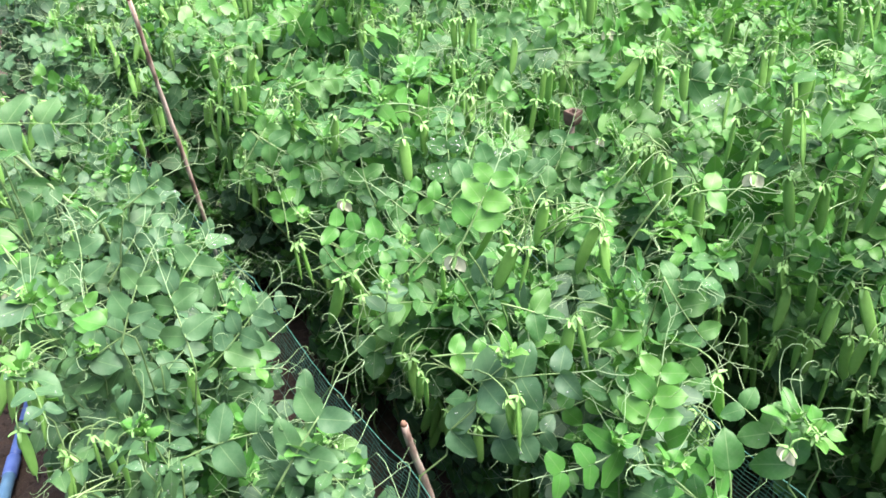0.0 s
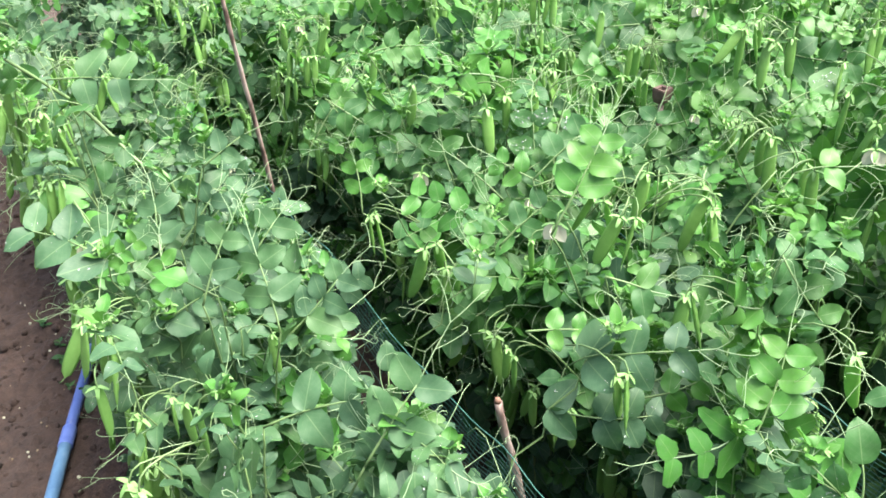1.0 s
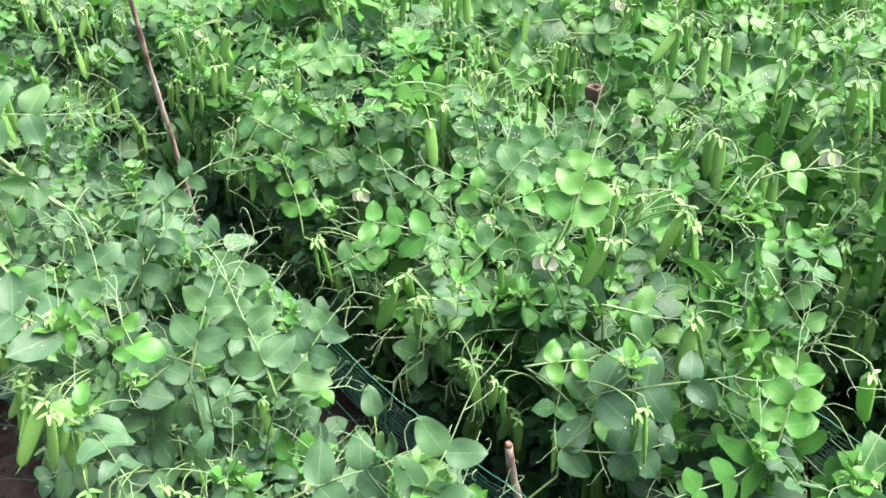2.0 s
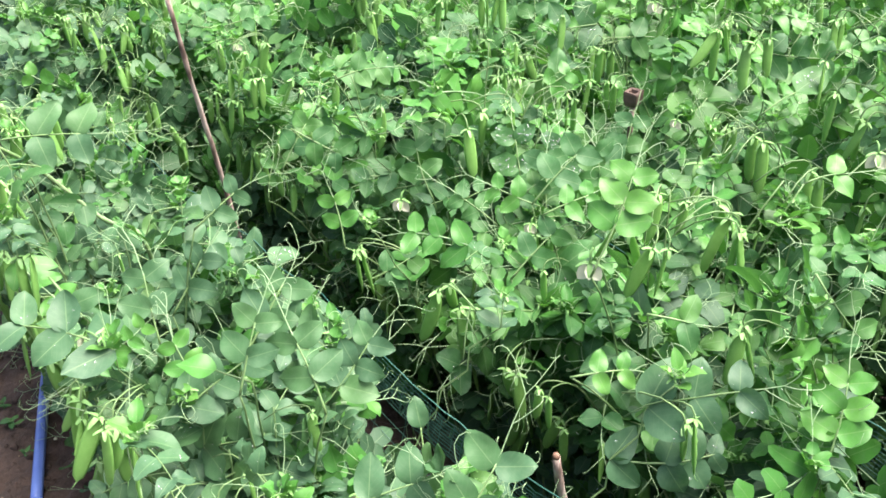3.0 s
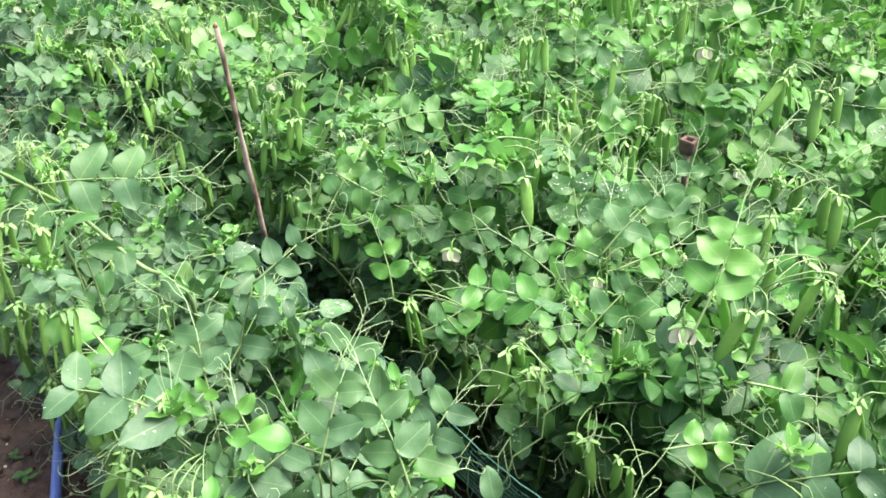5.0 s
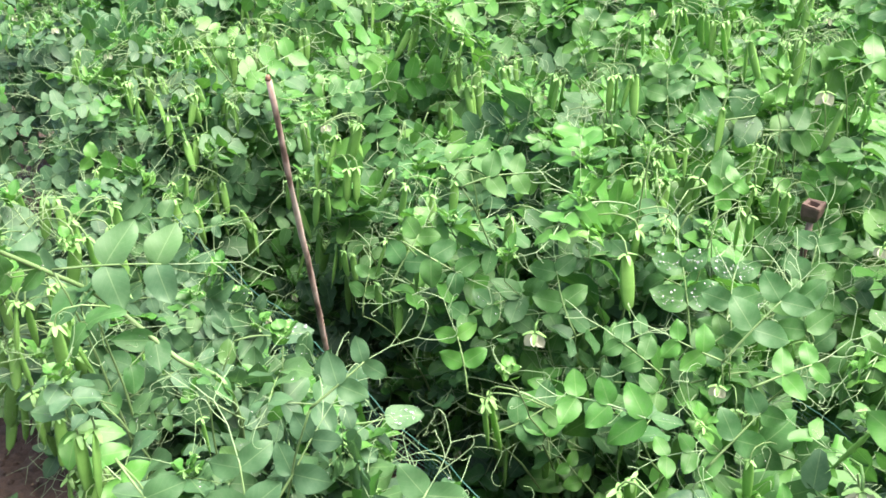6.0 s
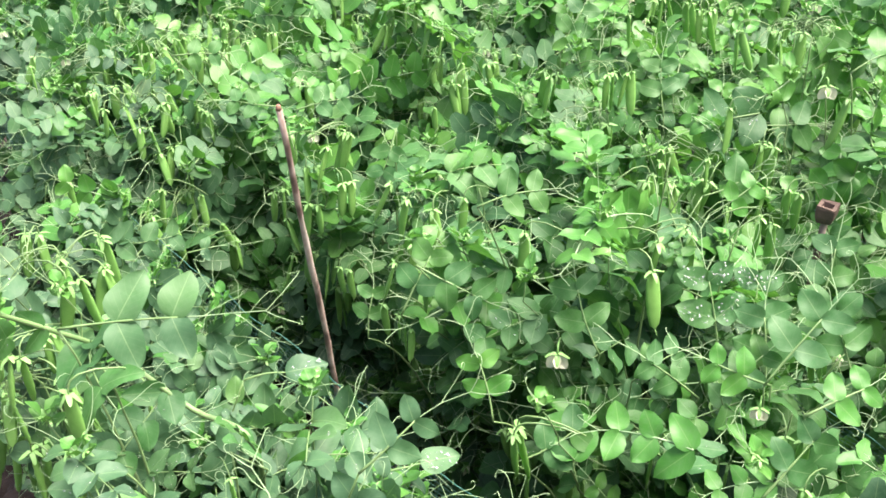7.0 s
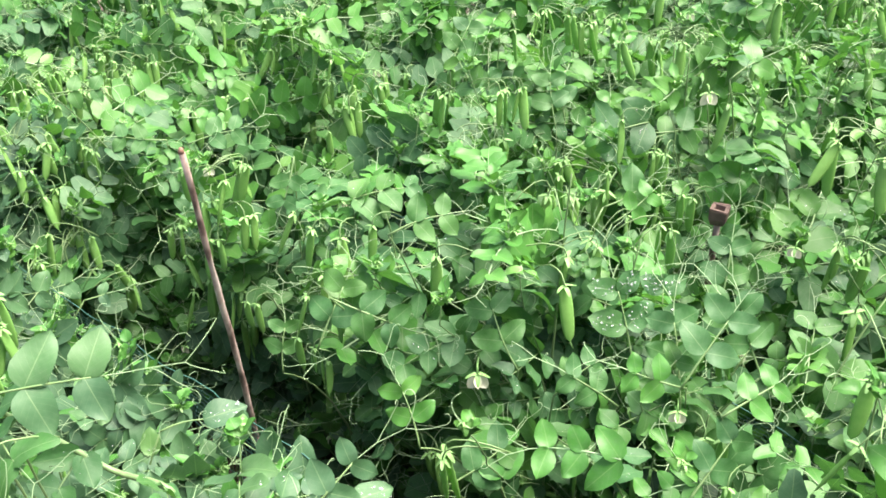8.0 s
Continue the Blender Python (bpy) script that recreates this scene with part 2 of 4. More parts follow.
# ---- the pieces of a pea plant ----
def leaf_mesh(rng, pairs, size, feelers=3, young=False, stipules=True, lite=False, drops=0, waxy_haze=False):
    """A compound leaf along +x: clasping stipules, a stalk with pairs of leaflets, and branched tendrils."""
    s = Shape(YOUNG if young else WAXY_HAZE if waxy_haze else LEAF, TENDRIL if young else STEM, TENDRIL, WATER)
    rows, blades = (4, []) if lite else (6, [])
    if stipules:
        for side in (-1, 1):
            m = turn_to((0.7, side * 0.8, rng.uniform(-0.25, 0.3)), (0, -side * 0.15, 1), rng.uniform(-0.3, 0.3))
            blades.append((m, size * rng.uniform(1.05, 1.45), size * rng.uniform(0.76, 0.96)))
    stalk = size * (0.8 + 0.72 * pairs)
    lift, sway = rng.uniform(0.02, 0.12), rng.uniform(-0.06, 0.06)
    at = lambda u: Vector((stalk * u, sway * stalk * math.sin(3 * u), stalk * (lift * u - 0.2 * u * u)))
    steps = 3 if lite else 6
    tube(s, [at(u / steps) for u in range(steps + 1)], 0.0013, 0.0008, 3 if lite else 4, 1, False)
    for k in range(pairs):
        u = 0.5 + 0.45 * (k / max(pairs - 1, 1)) if pairs > 1 else 0.75
        big = size * (1.0 - 0.12 * k) * rng.uniform(0.88, 1.12)
        for side in (-1, 1):
            m = Matrix.Translation(at(u)) @ turn_to((rng.uniform(0.3, 0.7), side, rng.uniform(-0.2, 0.2)), (rng.uniform(-0.25, 0.25), side * rng.uniform(-0.2, 0.25), 1))
            blades.append((m, big * rng.uniform(0.92, 1.08), big * rng.uniform(0.72, 0.86)))
    for m, length, width in blades:
        fold, droop = rng.choice((0.1, 0.2, 0.3, 0.5)) * rng.uniform(0.5, 1.2), rng.uniform(-0.12, 0.4)
        blade(s, m, length, width, fold, droop, rng, 0, rows, lite)
        for k in range(drops):
            v, c, r = rng.uniform(0.2, 0.85), rng.uniform(-0.3, 0.3), 0.0004 + 0.0012 * rng.random() ** 2
            drop(s, m @ Vector((v * length, c * width, fold * abs(c * width) - droop * length * v * v + 0.0004)), m, r, 3)
    if feelers:
        tendril_fork(s, at(1.0), at(1.0) - at(0.9) + Vector((0, 0, 0.02 * stalk)), size * rng.uniform(0.9, 1.6), rng, 2, 1 if lite else min(feelers - 1, 3), 4 if lite else 9)
    return s.mesh("leaf")


def drop(s, place, m, r, slot):
    """A flattened bead of water lying on a blade."""
    turn, verts = m.to_3x3(), []
    for ring, (w, h) in enumerate(((1.0, 0.0), (0.75, 0.5))):
        verts += [place + turn @ Vector((w * r * math.cos(k * 1.0472), w * r * math.sin(k * 1.0472), h * r)) for k in range(6)]
    verts.append(place + turn @ Vector((0, 0, 0.72 * r)))
    s.add(verts, [(k, (k + 1) % 6, 6 + (k + 1) % 6, 6 + k) for k in range(6)] + [(6 + k, 6 + (k + 1) % 6, 12) for k in range(6)], slot)


def calyx(s, m, size, slot, lite=False):
    """Five pointed sepals round the top of a pod."""
    for k in range(5):
        a = 2 * math.pi * k / 5
        blade(s, m @ turn_to((math.cos(a), math.sin(a), 0.35 if k % 3 == 1 else -0.35), (math.cos(a), math.sin(a), 1)), size, size * 0.46, 0.35, 0.55, random.Random(k), slot, 2 if lite else 3, True)


def pod_mesh(rng, length, width, hook, spin, lite=False):
    """A hanging flattened pod below the origin, with its bent stalk, sepals and beak; swollen where the peas lie."""
    s = Shape(POD, CALYX, STEM)
    rings, sides, verts, faces = 7 if lite else 12, 6 if lite else 8, [], []
    c0, s0 = math.cos(spin), math.sin(spin)
    for i in range(rings + 1):
        v = i / rings
        w = 0.44 * width * max(0.10, (math.sin(math.pi * (0.06 + 0.93 * v ** 0.9))) ** 0.30)
        thick = w * (0.27 + 0.06 * math.sin(v * 44)) * (0.7 + 0.6 * math.sin(math.pi * v))
        if i == rings:
            w, thick = 0.0005, 0.0005
        x, z = hook * length * v * v - 0.25 * hook * length * v, -0.013 - length * v
        for k in range(sides):
            a = 2 * math.pi * k / sides
            px, py = x + w * math.cos(a), thick * math.sin(a)
            verts.append((px * c0 - py * s0, px * s0 + py * c0, z))
    for i in range(rings):
        for k in range(sides):
            q = (k + 1) % sides
            faces.append((i * sides + k, (i + 1) * sides + k, (i + 1) * sides + q, i * sides + q))
    s.add(verts, faces, 0)
    end = Vector((0.75 * hook * length * c0, 0.75 * hook * length * s0, -0.013 - length))
    tube(s, [end, end + Vector((0.002, 0, -0.005)), end + Vector((0.005, 0, -0.008))], 0.0007, 0.0003, 3, 1)
    calyx(s, Matrix.Translation((0, 0, -0.010)), rng.uniform(0.0115, 0.0155), 1, lite)
    tube(s, [(0, 0, -0.015), (0, 0, -0.005), (-0.004, 0, 0.005), (-0.013, 0, 0.009), (-0.031, 0.002, 0.008), (-0.055, 0.003, -0.002), (-0.080, 0.002, -0.020)], 0.0012, 0.0010, 4, 2)
    return s.mesh("pod")


def flower_mesh(rng):
    """A fading cream flower with a folded standard, in its sepals, on a bent stalk."""
    s = Shape(PETAL, CALYX)
    for side in (-1, 1):
        blade(s, Matrix.Translation((0, 0, -0.004)) @ turn_to((0.3, side * 0.5, -0.7), (1, 0, 0.2)), 0.016, 0.013, 0.5, 0.25, rng, 0, rows=4)
    blade(s, Matrix.Translation((0, 0, -0.004)) @ turn_to((0.5, 0, -0.9), (1, 0, 0)), 0.013, 0.008, 0.9, -0.2, rng, 0, rows=4)
    calyx(s, Matrix.Translation((0, 0, -0.003)), 0.011, 1)
    tube(s, [(0, 0, -0.003), (-0.004, 0, 0.004), (-0.015, 0.001, 0.003), (-0.04, 0.002, -0.012)], 0.0012, 0.001, 4, 1)
    return s.mesh("flower")


def tip_mesh(rng, lite=False):
    """The shoot's growing tip: small folded lime leaflets, buds and fine tendrils."""
    s = Shape(YOUNG, CALYX, TENDRIL)
    for k in range(6):
        a = k * 2.4 + rng.uniform(-0.3, 0.3)
        m = Matrix.Translation((0.004 * math.cos(a), 0.004 * math.sin(a), 0.004 * k)) @ turn_to((math.cos(a), math.sin(a), rng.uniform(0.5, 1.5)))
        blade(s, m, rng.uniform(0.012, 0.028), rng.uniform(0.012, 0.021), 0.35, rng.uniform(-0.2, 0.3), rng, 0, 3 if lite else 4, lite)
    for k in range(3):
        a = rng.uniform(0, 6.3)
        m = Matrix.Translation((0.010 * math.cos(a), 0.010 * math.sin(a), 0.012 + 0.006 * k))
        calyx(s, m @ turn_to((math.cos(a), math.sin(a), 0.4)), 0.008, 1, lite)
    for k in range(3):
        a = rng.uniform(0, 6.3)
        tendril(s, (0, 0, 0.01), (math.cos(a), math.sin(a), 0.8), rng.uniform(0.05, 0.10), rng, 2, 0.9, steps=6 if lite else 12)
    return s.mesh("shoot_tip")


dice = random.Random(7)
LEAF_SORTS = ((2, 0.044, 3, 2), (2, 0.047, 0, 3), (2, 0.041, 4, 5), (3, 0.038, 0, 1), (1, 0.046, 3, 6), (2, 0.048, 3, 1), (2, 0.035, 0, 0), (1, 0.042, 4, 3), (2, 0.045, 2, 0), (2, 0.040, 0, 2))
LEAVES = [leaf_mesh(dice, pairs, size, feelers, drops=drops) for pairs, size, feelers, drops in LEAF_SORTS]
WAXY_HAZE_LEAVES = [leaf_mesh(dice, pairs, size, feelers, drops=drops + 1, waxy_haze=True) for pairs, size, feelers, drops in LEAF_SORTS]
LITE = [leaf_mesh(dice, pairs, size, feelers, lite=True) for pairs, size, feelers in ((2, 0.044, 2), (2, 0.048, 2), (2, 0.041, 3), (3, 0.039, 1), (1, 0.048, 2), (2, 0.036, 3), (2, 0.045, 1))]
FRESH = [leaf_mesh(dice, 2, size, 3, True) for size in (0.026, 0.031, 0.037)] + [leaf_mesh(dice, 1, 0.03, 4, True), leaf_mesh(dice, 3, 0.033, 3, True), leaf_mesh(dice, 2, 0.042, 3, True)]
PODS = [pod_mesh(dice, length, width, hook, spin) for length, width, hook, spin in (
    (0.074, 0.0222, 0.03, 1.5), (0.080, 0.0212, 0.12, 0.2), (0.066, 0.0208, -0.10, 1.2), (0.084, 0.0225, 0.05, 2.2), (0.050, 0.0140, 0.14, 0.8), (0.076, 0.0215, -0.06, 2.7), (0.070, 0.0208, 0.10, 1.8))]
FLOWERS = [flower_mesh(dice) for _ in range(2)]
TIPS = [tip_mesh(dice) for _ in range(5)]
WAXY_HAZE_LITE = [leaf_mesh(dice, pairs, size, 3, lite=True, waxy_haze=True) for pairs, size in ((2, 0.044), (2, 0.048), (2, 0.041), (3, 0.039), (1, 0.048), (2, 0.036))]
BARE_LITE = [leaf_mesh(dice, pairs, size, 0, lite=True, waxy_haze=True) for pairs, size in ((2, 0.046), (2, 0.041), (1, 0.048), (3, 0.038))]
FRESH_LITE = [leaf_mesh(dice, 2, size, 2, True, lite=True) for size in (0.028, 0.032, 0.037)] + [leaf_mesh(dice, 3, 0.033, 2, True, lite=True), leaf_mesh(dice, 2, 0.043, 2, True, lite=True)]
PODS_LITE = [pod_mesh(dice, length, width, hook, spin, True) for length, width, hook, spin in (
    (0.074, 0.0222, 0.03, 1.5), (0.080, 0.0212, 0.12, 0.2), (0.066, 0.0208, -0.10, 1.2), (0.084, 0.0225, 0.05, 2.2), (0.076, 0.0215, -0.06, 2.7))]
TIPS_LITE = [tip_mesh(dice, True) for _ in range(3)]
TO_LIGHT = Vector((-0.42, -0.60, 0.68))


mesh_cache = {}


def mesh_arrays(me):
    """Corners, faces, blade coordinates and materials of a mesh, kept for joining."""
    if me not in mesh_cache:
        co = np.empty(len(me.vertices) * 3, np.float32)
        me.vertices.foreach_get("co", co)
        uv = np.full((len(me.vertices), 2), 0.1, np.float32)
        loop_uv, loop_v = np.empty(len(me.loops) * 2, np.float32), np.empty(len(me.loops), np.int32)
        me.uv_layers[0].data.foreach_get("uv", loop_uv)
        me.loops.foreach_get("vertex_index", loop_v)
        uv[loop_v] = loop_uv.reshape(-1, 2)
        mesh_cache[me] = (co.reshape(-1, 3), uv.tolist(), [tuple(f.vertices) for f in me.polygons], [f.material_index for f in me.polygons])
    return mesh_cache[me]


def joined(name, pieces):
    """One mesh out of many (mesh, pose) pairs."""
    s, mats = Shape(), []
    for me, m in pieces:
        co, uv, faces, slots = mesh_arrays(me)
        own = []
        for mat in me.materials:
            if mat not in mats:
                mats.append(mat)
            own.append(mats.index(mat))
        n, turn = len(s.v), np.array(m)
        s.v += (co @ turn[:3, :3].T + turn[:3, 3]).tolist()
        s.uv += uv
        s.f += [tuple(n + i for i in f) for f in faces]
        s.m += [own[k] for k in slots]
    s.materials = mats
    return s.mesh(name)


# ---- where the rows lie: they run a little to the left of +y ----
ROW_GAP, ROW_FIRST, SLANT = 0.60, -0.01, -0.16


def row_point(across, y, z=0.0):
    return Vector((across + SLANT * (y - 1.5), y, z))


def across_of(p):
    return p[0] - SLANT * (p[1] - 1.5)


def in_canopy(p):
    """Whether a place lies within the body of a row: the gaps between the rows stay open."""
    a = across_of(p) - ROW_FIRST
    row = max(0, round(a / ROW_GAP))
    d = a - row * ROW_GAP
    ripple = 0.035 * noise.noise((p[1] * 2.3, row * 5.1, 1.0))
    closing = 0.13 * min(max((p[1] - 2.00) / 0.3, 0.0), 1.0) * min(max((p[2] - 0.30) / 0.15, 0.0), 1.0)
    if row == 0:
        left = -0.125 - 0.09 * min(max((p[1] - 1.48) / 0.32, 0.0), 1.0) - 0.04 * min(max((p[2] - 0.50) / 0.1, 0.0), 1.0)
    else:
        left = -0.265 + 0.035 * min(max((p[1] - 1.45) / 0.15, 0.0), 1.0) + min(0.75 * max(0.0, 0.56 - p[2]), 0.20 - 0.04 * min(max((p[1] - 1.38) / 0.15, 0.0), 1.0) - 0.13 * min(max((p[1] - 1.88) / 0.25, 0.0), 1.0)) if row == 1 else -0.31 + min(0.7 * max(0.0, 0.45 - p[2]), 0.10)
    right = (0.205 - 0.03 * min(max((p[1] - 1.4) / 0.15, 0.0), 1.0) if row == 0 else 0.275) + closing
    top = (0.74 if row < 2 else 0.86 if row == 2 else 0.90) + 0.06 * noise.noise((p[0] * 4, p[1] * 4, 2.0))
    if row == 2:
        left += 0.10 * min(max((1.15 - p[1]) / 0.3, 0.0), 1.0)
    if row == 0:
        top -= (1.6 + 0.6 * min(max((p[1] - 1.4) / 0.15, 0.0), 1.0) - 17.0 * closing) * max(0.0, d - 0.07)
    if row == 1:
        right = -0.03 + 0.10 * min(max((p[1] - 0.50) / 0.15, 0.0), 1.0) + 0.24 * min(max((p[1] - 0.60) / 0.35, 0.0), 1.0) + 0.36 * min(max((0.25 - p[1]) / 0.2, 0.0), 1.0)
    if row:
        left -= closing
    return left + ripple < d < right + ripple and p[2] < top


kept_clear = []
OPEN_SIDE = Vector((-0.40, -0.72, 0.56)).normalized()
clear_table = {}


def is_free(p):
    """No other leaf or pod crowds the sprays and pods that stand out of the canopy on its open side."""
    if clear_table.get("count") != len(kept_clear):
        clear_table["count"] = len(kept_clear)
        clear_table["at"] = np.array([tuple(q) for q, _, _ in kept_clear])
        clear_table["reach"] = np.array([r for _, r, _ in kept_clear])
        clear_table["far"] = np.array([f for _, _, f in kept_clear])
    way = np.array(OPEN_SIDE)
    off = np.array(p) - clear_table["at"]
    along = off @ way
    off -= np.minimum(along, clear_table["far"])[:, None] * way
    return not bool(np.any((along > -0.01) & ((off * off).sum(1) < clear_table["reach"] ** 2)))


def leaf_pose(rng, place, a, rise=(-0.35, 0.6), least=0.50, most=1.06):
    up = TO_LIGHT + Vector((rng.gauss(0, 0.55), rng.gauss(0, 0.55), rng.gauss(0, 0.40)))
    return Matrix.Translation(place) @ turn_to((math.cos(a), math.sin(a), rng.uniform(*rise)), up, rng.uniform(-0.4, 0.4)) @ Matrix.Scale(rng.uniform(least, most), 4)


hung_places = []


def plant_frame(rng, root, height, lean, leaves, pods, lite=False):
    """A plant's stem line, up to where it leaves the row's body, and the places of its pods near the open face."""
    nodes, line, side0 = leaves + 1, [], rng.uniform(0, 6.3)
    slide = rng.uniform(-0.1, 0.1)
    for i in range(nodes + 1):
        u = i / nodes
        zig = 0.006 * (1 if i % 2 else -1)
        line.append(root + Vector((lean * height * u ** 1.6 + zig * math.cos(side0) + rng.uniform(-0.008, 0.008), slide * u + 0.05 * height * math.sin(2.5 * u + side0) + zig * math.sin(side0), height * u * (1 - 0.2 * abs(lean) * u))))
    last = nodes
    while last > 5 and not (in_canopy(line[last]) and is_free(line[last])):
        last -= 1
    line = line[:last + 1] + [line[last]] * (nodes - last)
    hung = []
    for k in range(pods):
        for trial in range(22):
            i = int(last * (1 - 0.60 * rng.random() ** 1.5))
            a, r = rng.uniform(0, 6.3), rng.uniform(0.045, 0.12)
            place = line[i] + Vector((r * math.cos(a), r * math.sin(a), 0.014))
            if place.z > (0.45 if lite else 0.26) and not any((place - q).length_squared < 0.0011 for q in hung_places) and in_canopy(place) and not in_canopy(place + OPEN_SIDE * 0.055) and is_free(place) and is_free(place - Vector((0, 0, 0.06))):
                break
        else:
            continue
        hung_places.append(place)
        pair = 2 if rng.random() < 0.55 else 1
        for q in range(pair):
            at = place + Vector((-math.sin(a), math.cos(a), 0)) * 0.017 * q
            m = Matrix.Translation(at) @ Matrix.Rotation(a + rng.uniform(-0.1, 0.1) + 0.35 * q, 4, "Z") @ Matrix.Rotation(rng.gauss(0, 0.17), 4, "X") @ Matrix.Rotation(rng.gauss(-0.03, 0.17), 4, "Y")
            hung.append(m @ Matrix.Scale(rng.uniform(0.85, 1.15), 4))
        if not lite:
            kept_clear.append((place - Vector((0, 0, 0.020)), 0.030, 0.12))
            kept_clear.append((place - Vector((0, 0, 0.060)), 0.026, 0.12))
    return root, nodes, line, last, side0, hung


def plant_plan(rng, shape_of, leaves, lite=False, fresh=0.4):
    """The stem's mesh and the places of leaves, pods, flowers and tip of a plant on its stem line."""
    root, nodes, line, last, side0, hung = shape_of
    s = Shape(STEM)
    shown = line[:last + 1]
    tube(s, shown[::2] + shown[-1:] if lite else shown, 0.0027, 0.0009, 3 if lite else 5, 0)
    out = [("stem", s.mesh("stem"), Matrix.Identity(4), "")]
    # the first row takes the greyer leaf with haze in its colour
    waxy_haze, far = across_of(root) < 0.25, lite or root.y > 1.95
    common = (WAXY_HAZE_LITE if waxy_haze else LITE) if far else (WAXY_HAZE_LEAVES if waxy_haze else LEAVES)
    if len(line) < 15:
        common = BARE_LITE
    young, podset, tips = (FRESH_LITE, PODS_LITE, TIPS_LITE) if far else (FRESH, PODS, TIPS)
    grown = 0.0 if across_of(root) < 0.25 else min(max((root.y - 0.75) / 0.6, 0.0), 1.0)
    for k in range(leaves):
        i = k + 2 if k + 2 <= nodes else nodes
        m = leaf_pose(rng, line[i], side0 + math.pi * (i % 2) + rng.uniform(-0.9, 0.9), least=(0.80 if lite else 0.56) + 0.24 * grown, most=1.08 + 0.34 * grown)
        middle = m @ Vector((0.06, 0, 0))
        top = k >= leaves - (9 if fresh > 0.7 else 6 if fresh > 0.4 else 3) and rng.random() < fresh
        if lite and middle.z < (0.50 if across_of(root) > 2.8 else 0.36 if across_of(root) > 1.6 else 0.30 if root.y > 2.8 else 0.08):
            continue
        if in_canopy(middle) and is_free(middle):
            out.append(("leaf", rng.choice(young if top else common), m, "bright lime young leaf" if top else ""))
    for m in hung:
        out.append(("pod", rng.choice(podset), m, ""))
    if rng.random() < 0.14:
        a = rng.uniform(0, 6.3)
        out.append(("flower", rng.choice(FLOWERS), Matrix.Translation(line[-2] + Vector((0.04 * math.cos(a), 0.04 * math.sin(a), 0.014))) @ Matrix.Rotation(a, 4, "Z"), "fading cream flower"))
    if rng.random() < 0.9:
        out.append(("shoot_tip", rng.choice(tips), Matrix.Translation(line[-1]) @ Matrix.Rotation(rng.uniform(0, 6.3), 4, "Z"), "pale lime growing tip with tendrils"))
    return out


def pea_plant(plan):
    """A plant with every leaf, pod, flower and tip as a part."""
    plant = new("pea_plant")
    for name, me, m, label in plan:
        part(name, me, plant, m, label)
    return tagged(plant, "wet green pea plant with hanging pods in a netted row", "pea plant", "pea plants in rows")


def far_pea_plant(plan):
    """A plant that stays far off: its leaves make one crown, its pods are parts."""
    plant = new("pea_plant")
    part("stem", plan[0][1], plant)
    part("crown", joined("crown", [(me, m) for name, me, m, _ in plan if name in ("leaf", "flower", "shoot_tip")]), plant)
    for name, me, m, label in plan:
        if name == "pod":
            part(name, me, plant, m)
    return tagged(plant, "dense green pea plant farther back in a row", "pea plant", "pea plants in rows")


# ---- the ground ----
def ground_height(x, y):
    rough = 0.016 * noise.noise((x * 8, y * 8, 0)) + 0.009 * noise.noise((x * 27, y * 27, 4)) + 0.009 * noise.noise((x * 70, y * 70, 9))
    clod = max(0.0, noise.noise((x * 45, y * 45, 20)) - 0.15) * 0.030
    return rough + clod - 0.010


def make_ground():
    near = list(np.arange(-1.2, -0.7, 0.03)) + list(np.arange(-0.7, 0.0, 0.011)) + list(np.arange(0.0, 3.2, 0.03))
    far = [0.06 * 1.45 ** k for k in range(1, 26)]
    xs = [near[0] - f for f in reversed(far)] + near + [near[-1] + f for f in far]
    ys_near = list(np.arange(-0.4, 0.9, 0.03)) + list(np.arange(0.9, 2.6, 0.011)) + list(np.arange(2.6, 4.8, 0.03))
    ys = [ys_near[0] - f for f in reversed(far)] + ys_near + [ys_near[-1] + f for f in far]
    verts = [(x, y, ground_height(x, y)) for y in ys for x in xs]
    n = len(xs)
    faces = [(j * n + i, j * n + i + 1, (j + 1) * n + i + 1, (j + 1) * n + i) for j in range(len(ys) - 1) for i in range(n - 1)]
    s = Shape(SOIL)
    s.add(verts, faces)
    return tagged(new("ground", s.mesh("ground")), "bare reddish-brown garden soil, damp and crumbly", "soil", kind="structure")


make_ground()

# ---- sprays and pods that stand out of the canopy ----
RIGHT, RISE = Vector((0.92, -0.39, 0.0)), Vector((0.18, 0.43, 0.885))
LIT_SIDE = OPEN_SIDE


def root_under(rng, place):
    """Where the plant that bears a spray stands: in the middle of its row."""
    row = max(0, round((across_of(place) - ROW_FIRST) / ROW_GAP))
    return row_point(ROW_FIRST + row * ROW_GAP + rng.uniform(-0.05, 0.05), place[1] + rng.uniform(0.0, 0.12))


def bearing_stem(rng, root, end, plant, leaves):
    """A stem that rises in the row and bends over to end, with common leaves on its way."""
    knee = root.lerp(end, 0.35)
    knee.z = end.z * 0.75
    line = []
    for i in range(13):
        u = i / 12
        line.append(root.lerp(knee, u).lerp(knee.lerp(end, u), u) + Vector((0.001 * (i % 2), 0, 0)))
    s = Shape(STEM)
    tube(s, line, 0.0026, 0.0011, 6)
    part("stem", s.mesh("stem"), plant)
    for k in range(leaves):
        i = 3 + k * 8 // max(leaves, 1)
        m = leaf_pose(rng, line[i], rng.uniform(0, 6.3))
        if in_canopy(m @ Vector((0.08, 0, 0))) and is_free(m @ Vector((0.06, 0, 0))):
            part("leaf", rng.choice(WAXY_HAZE_LEAVES if across_of(root) < 0.25 else LEAVES), plant, m)


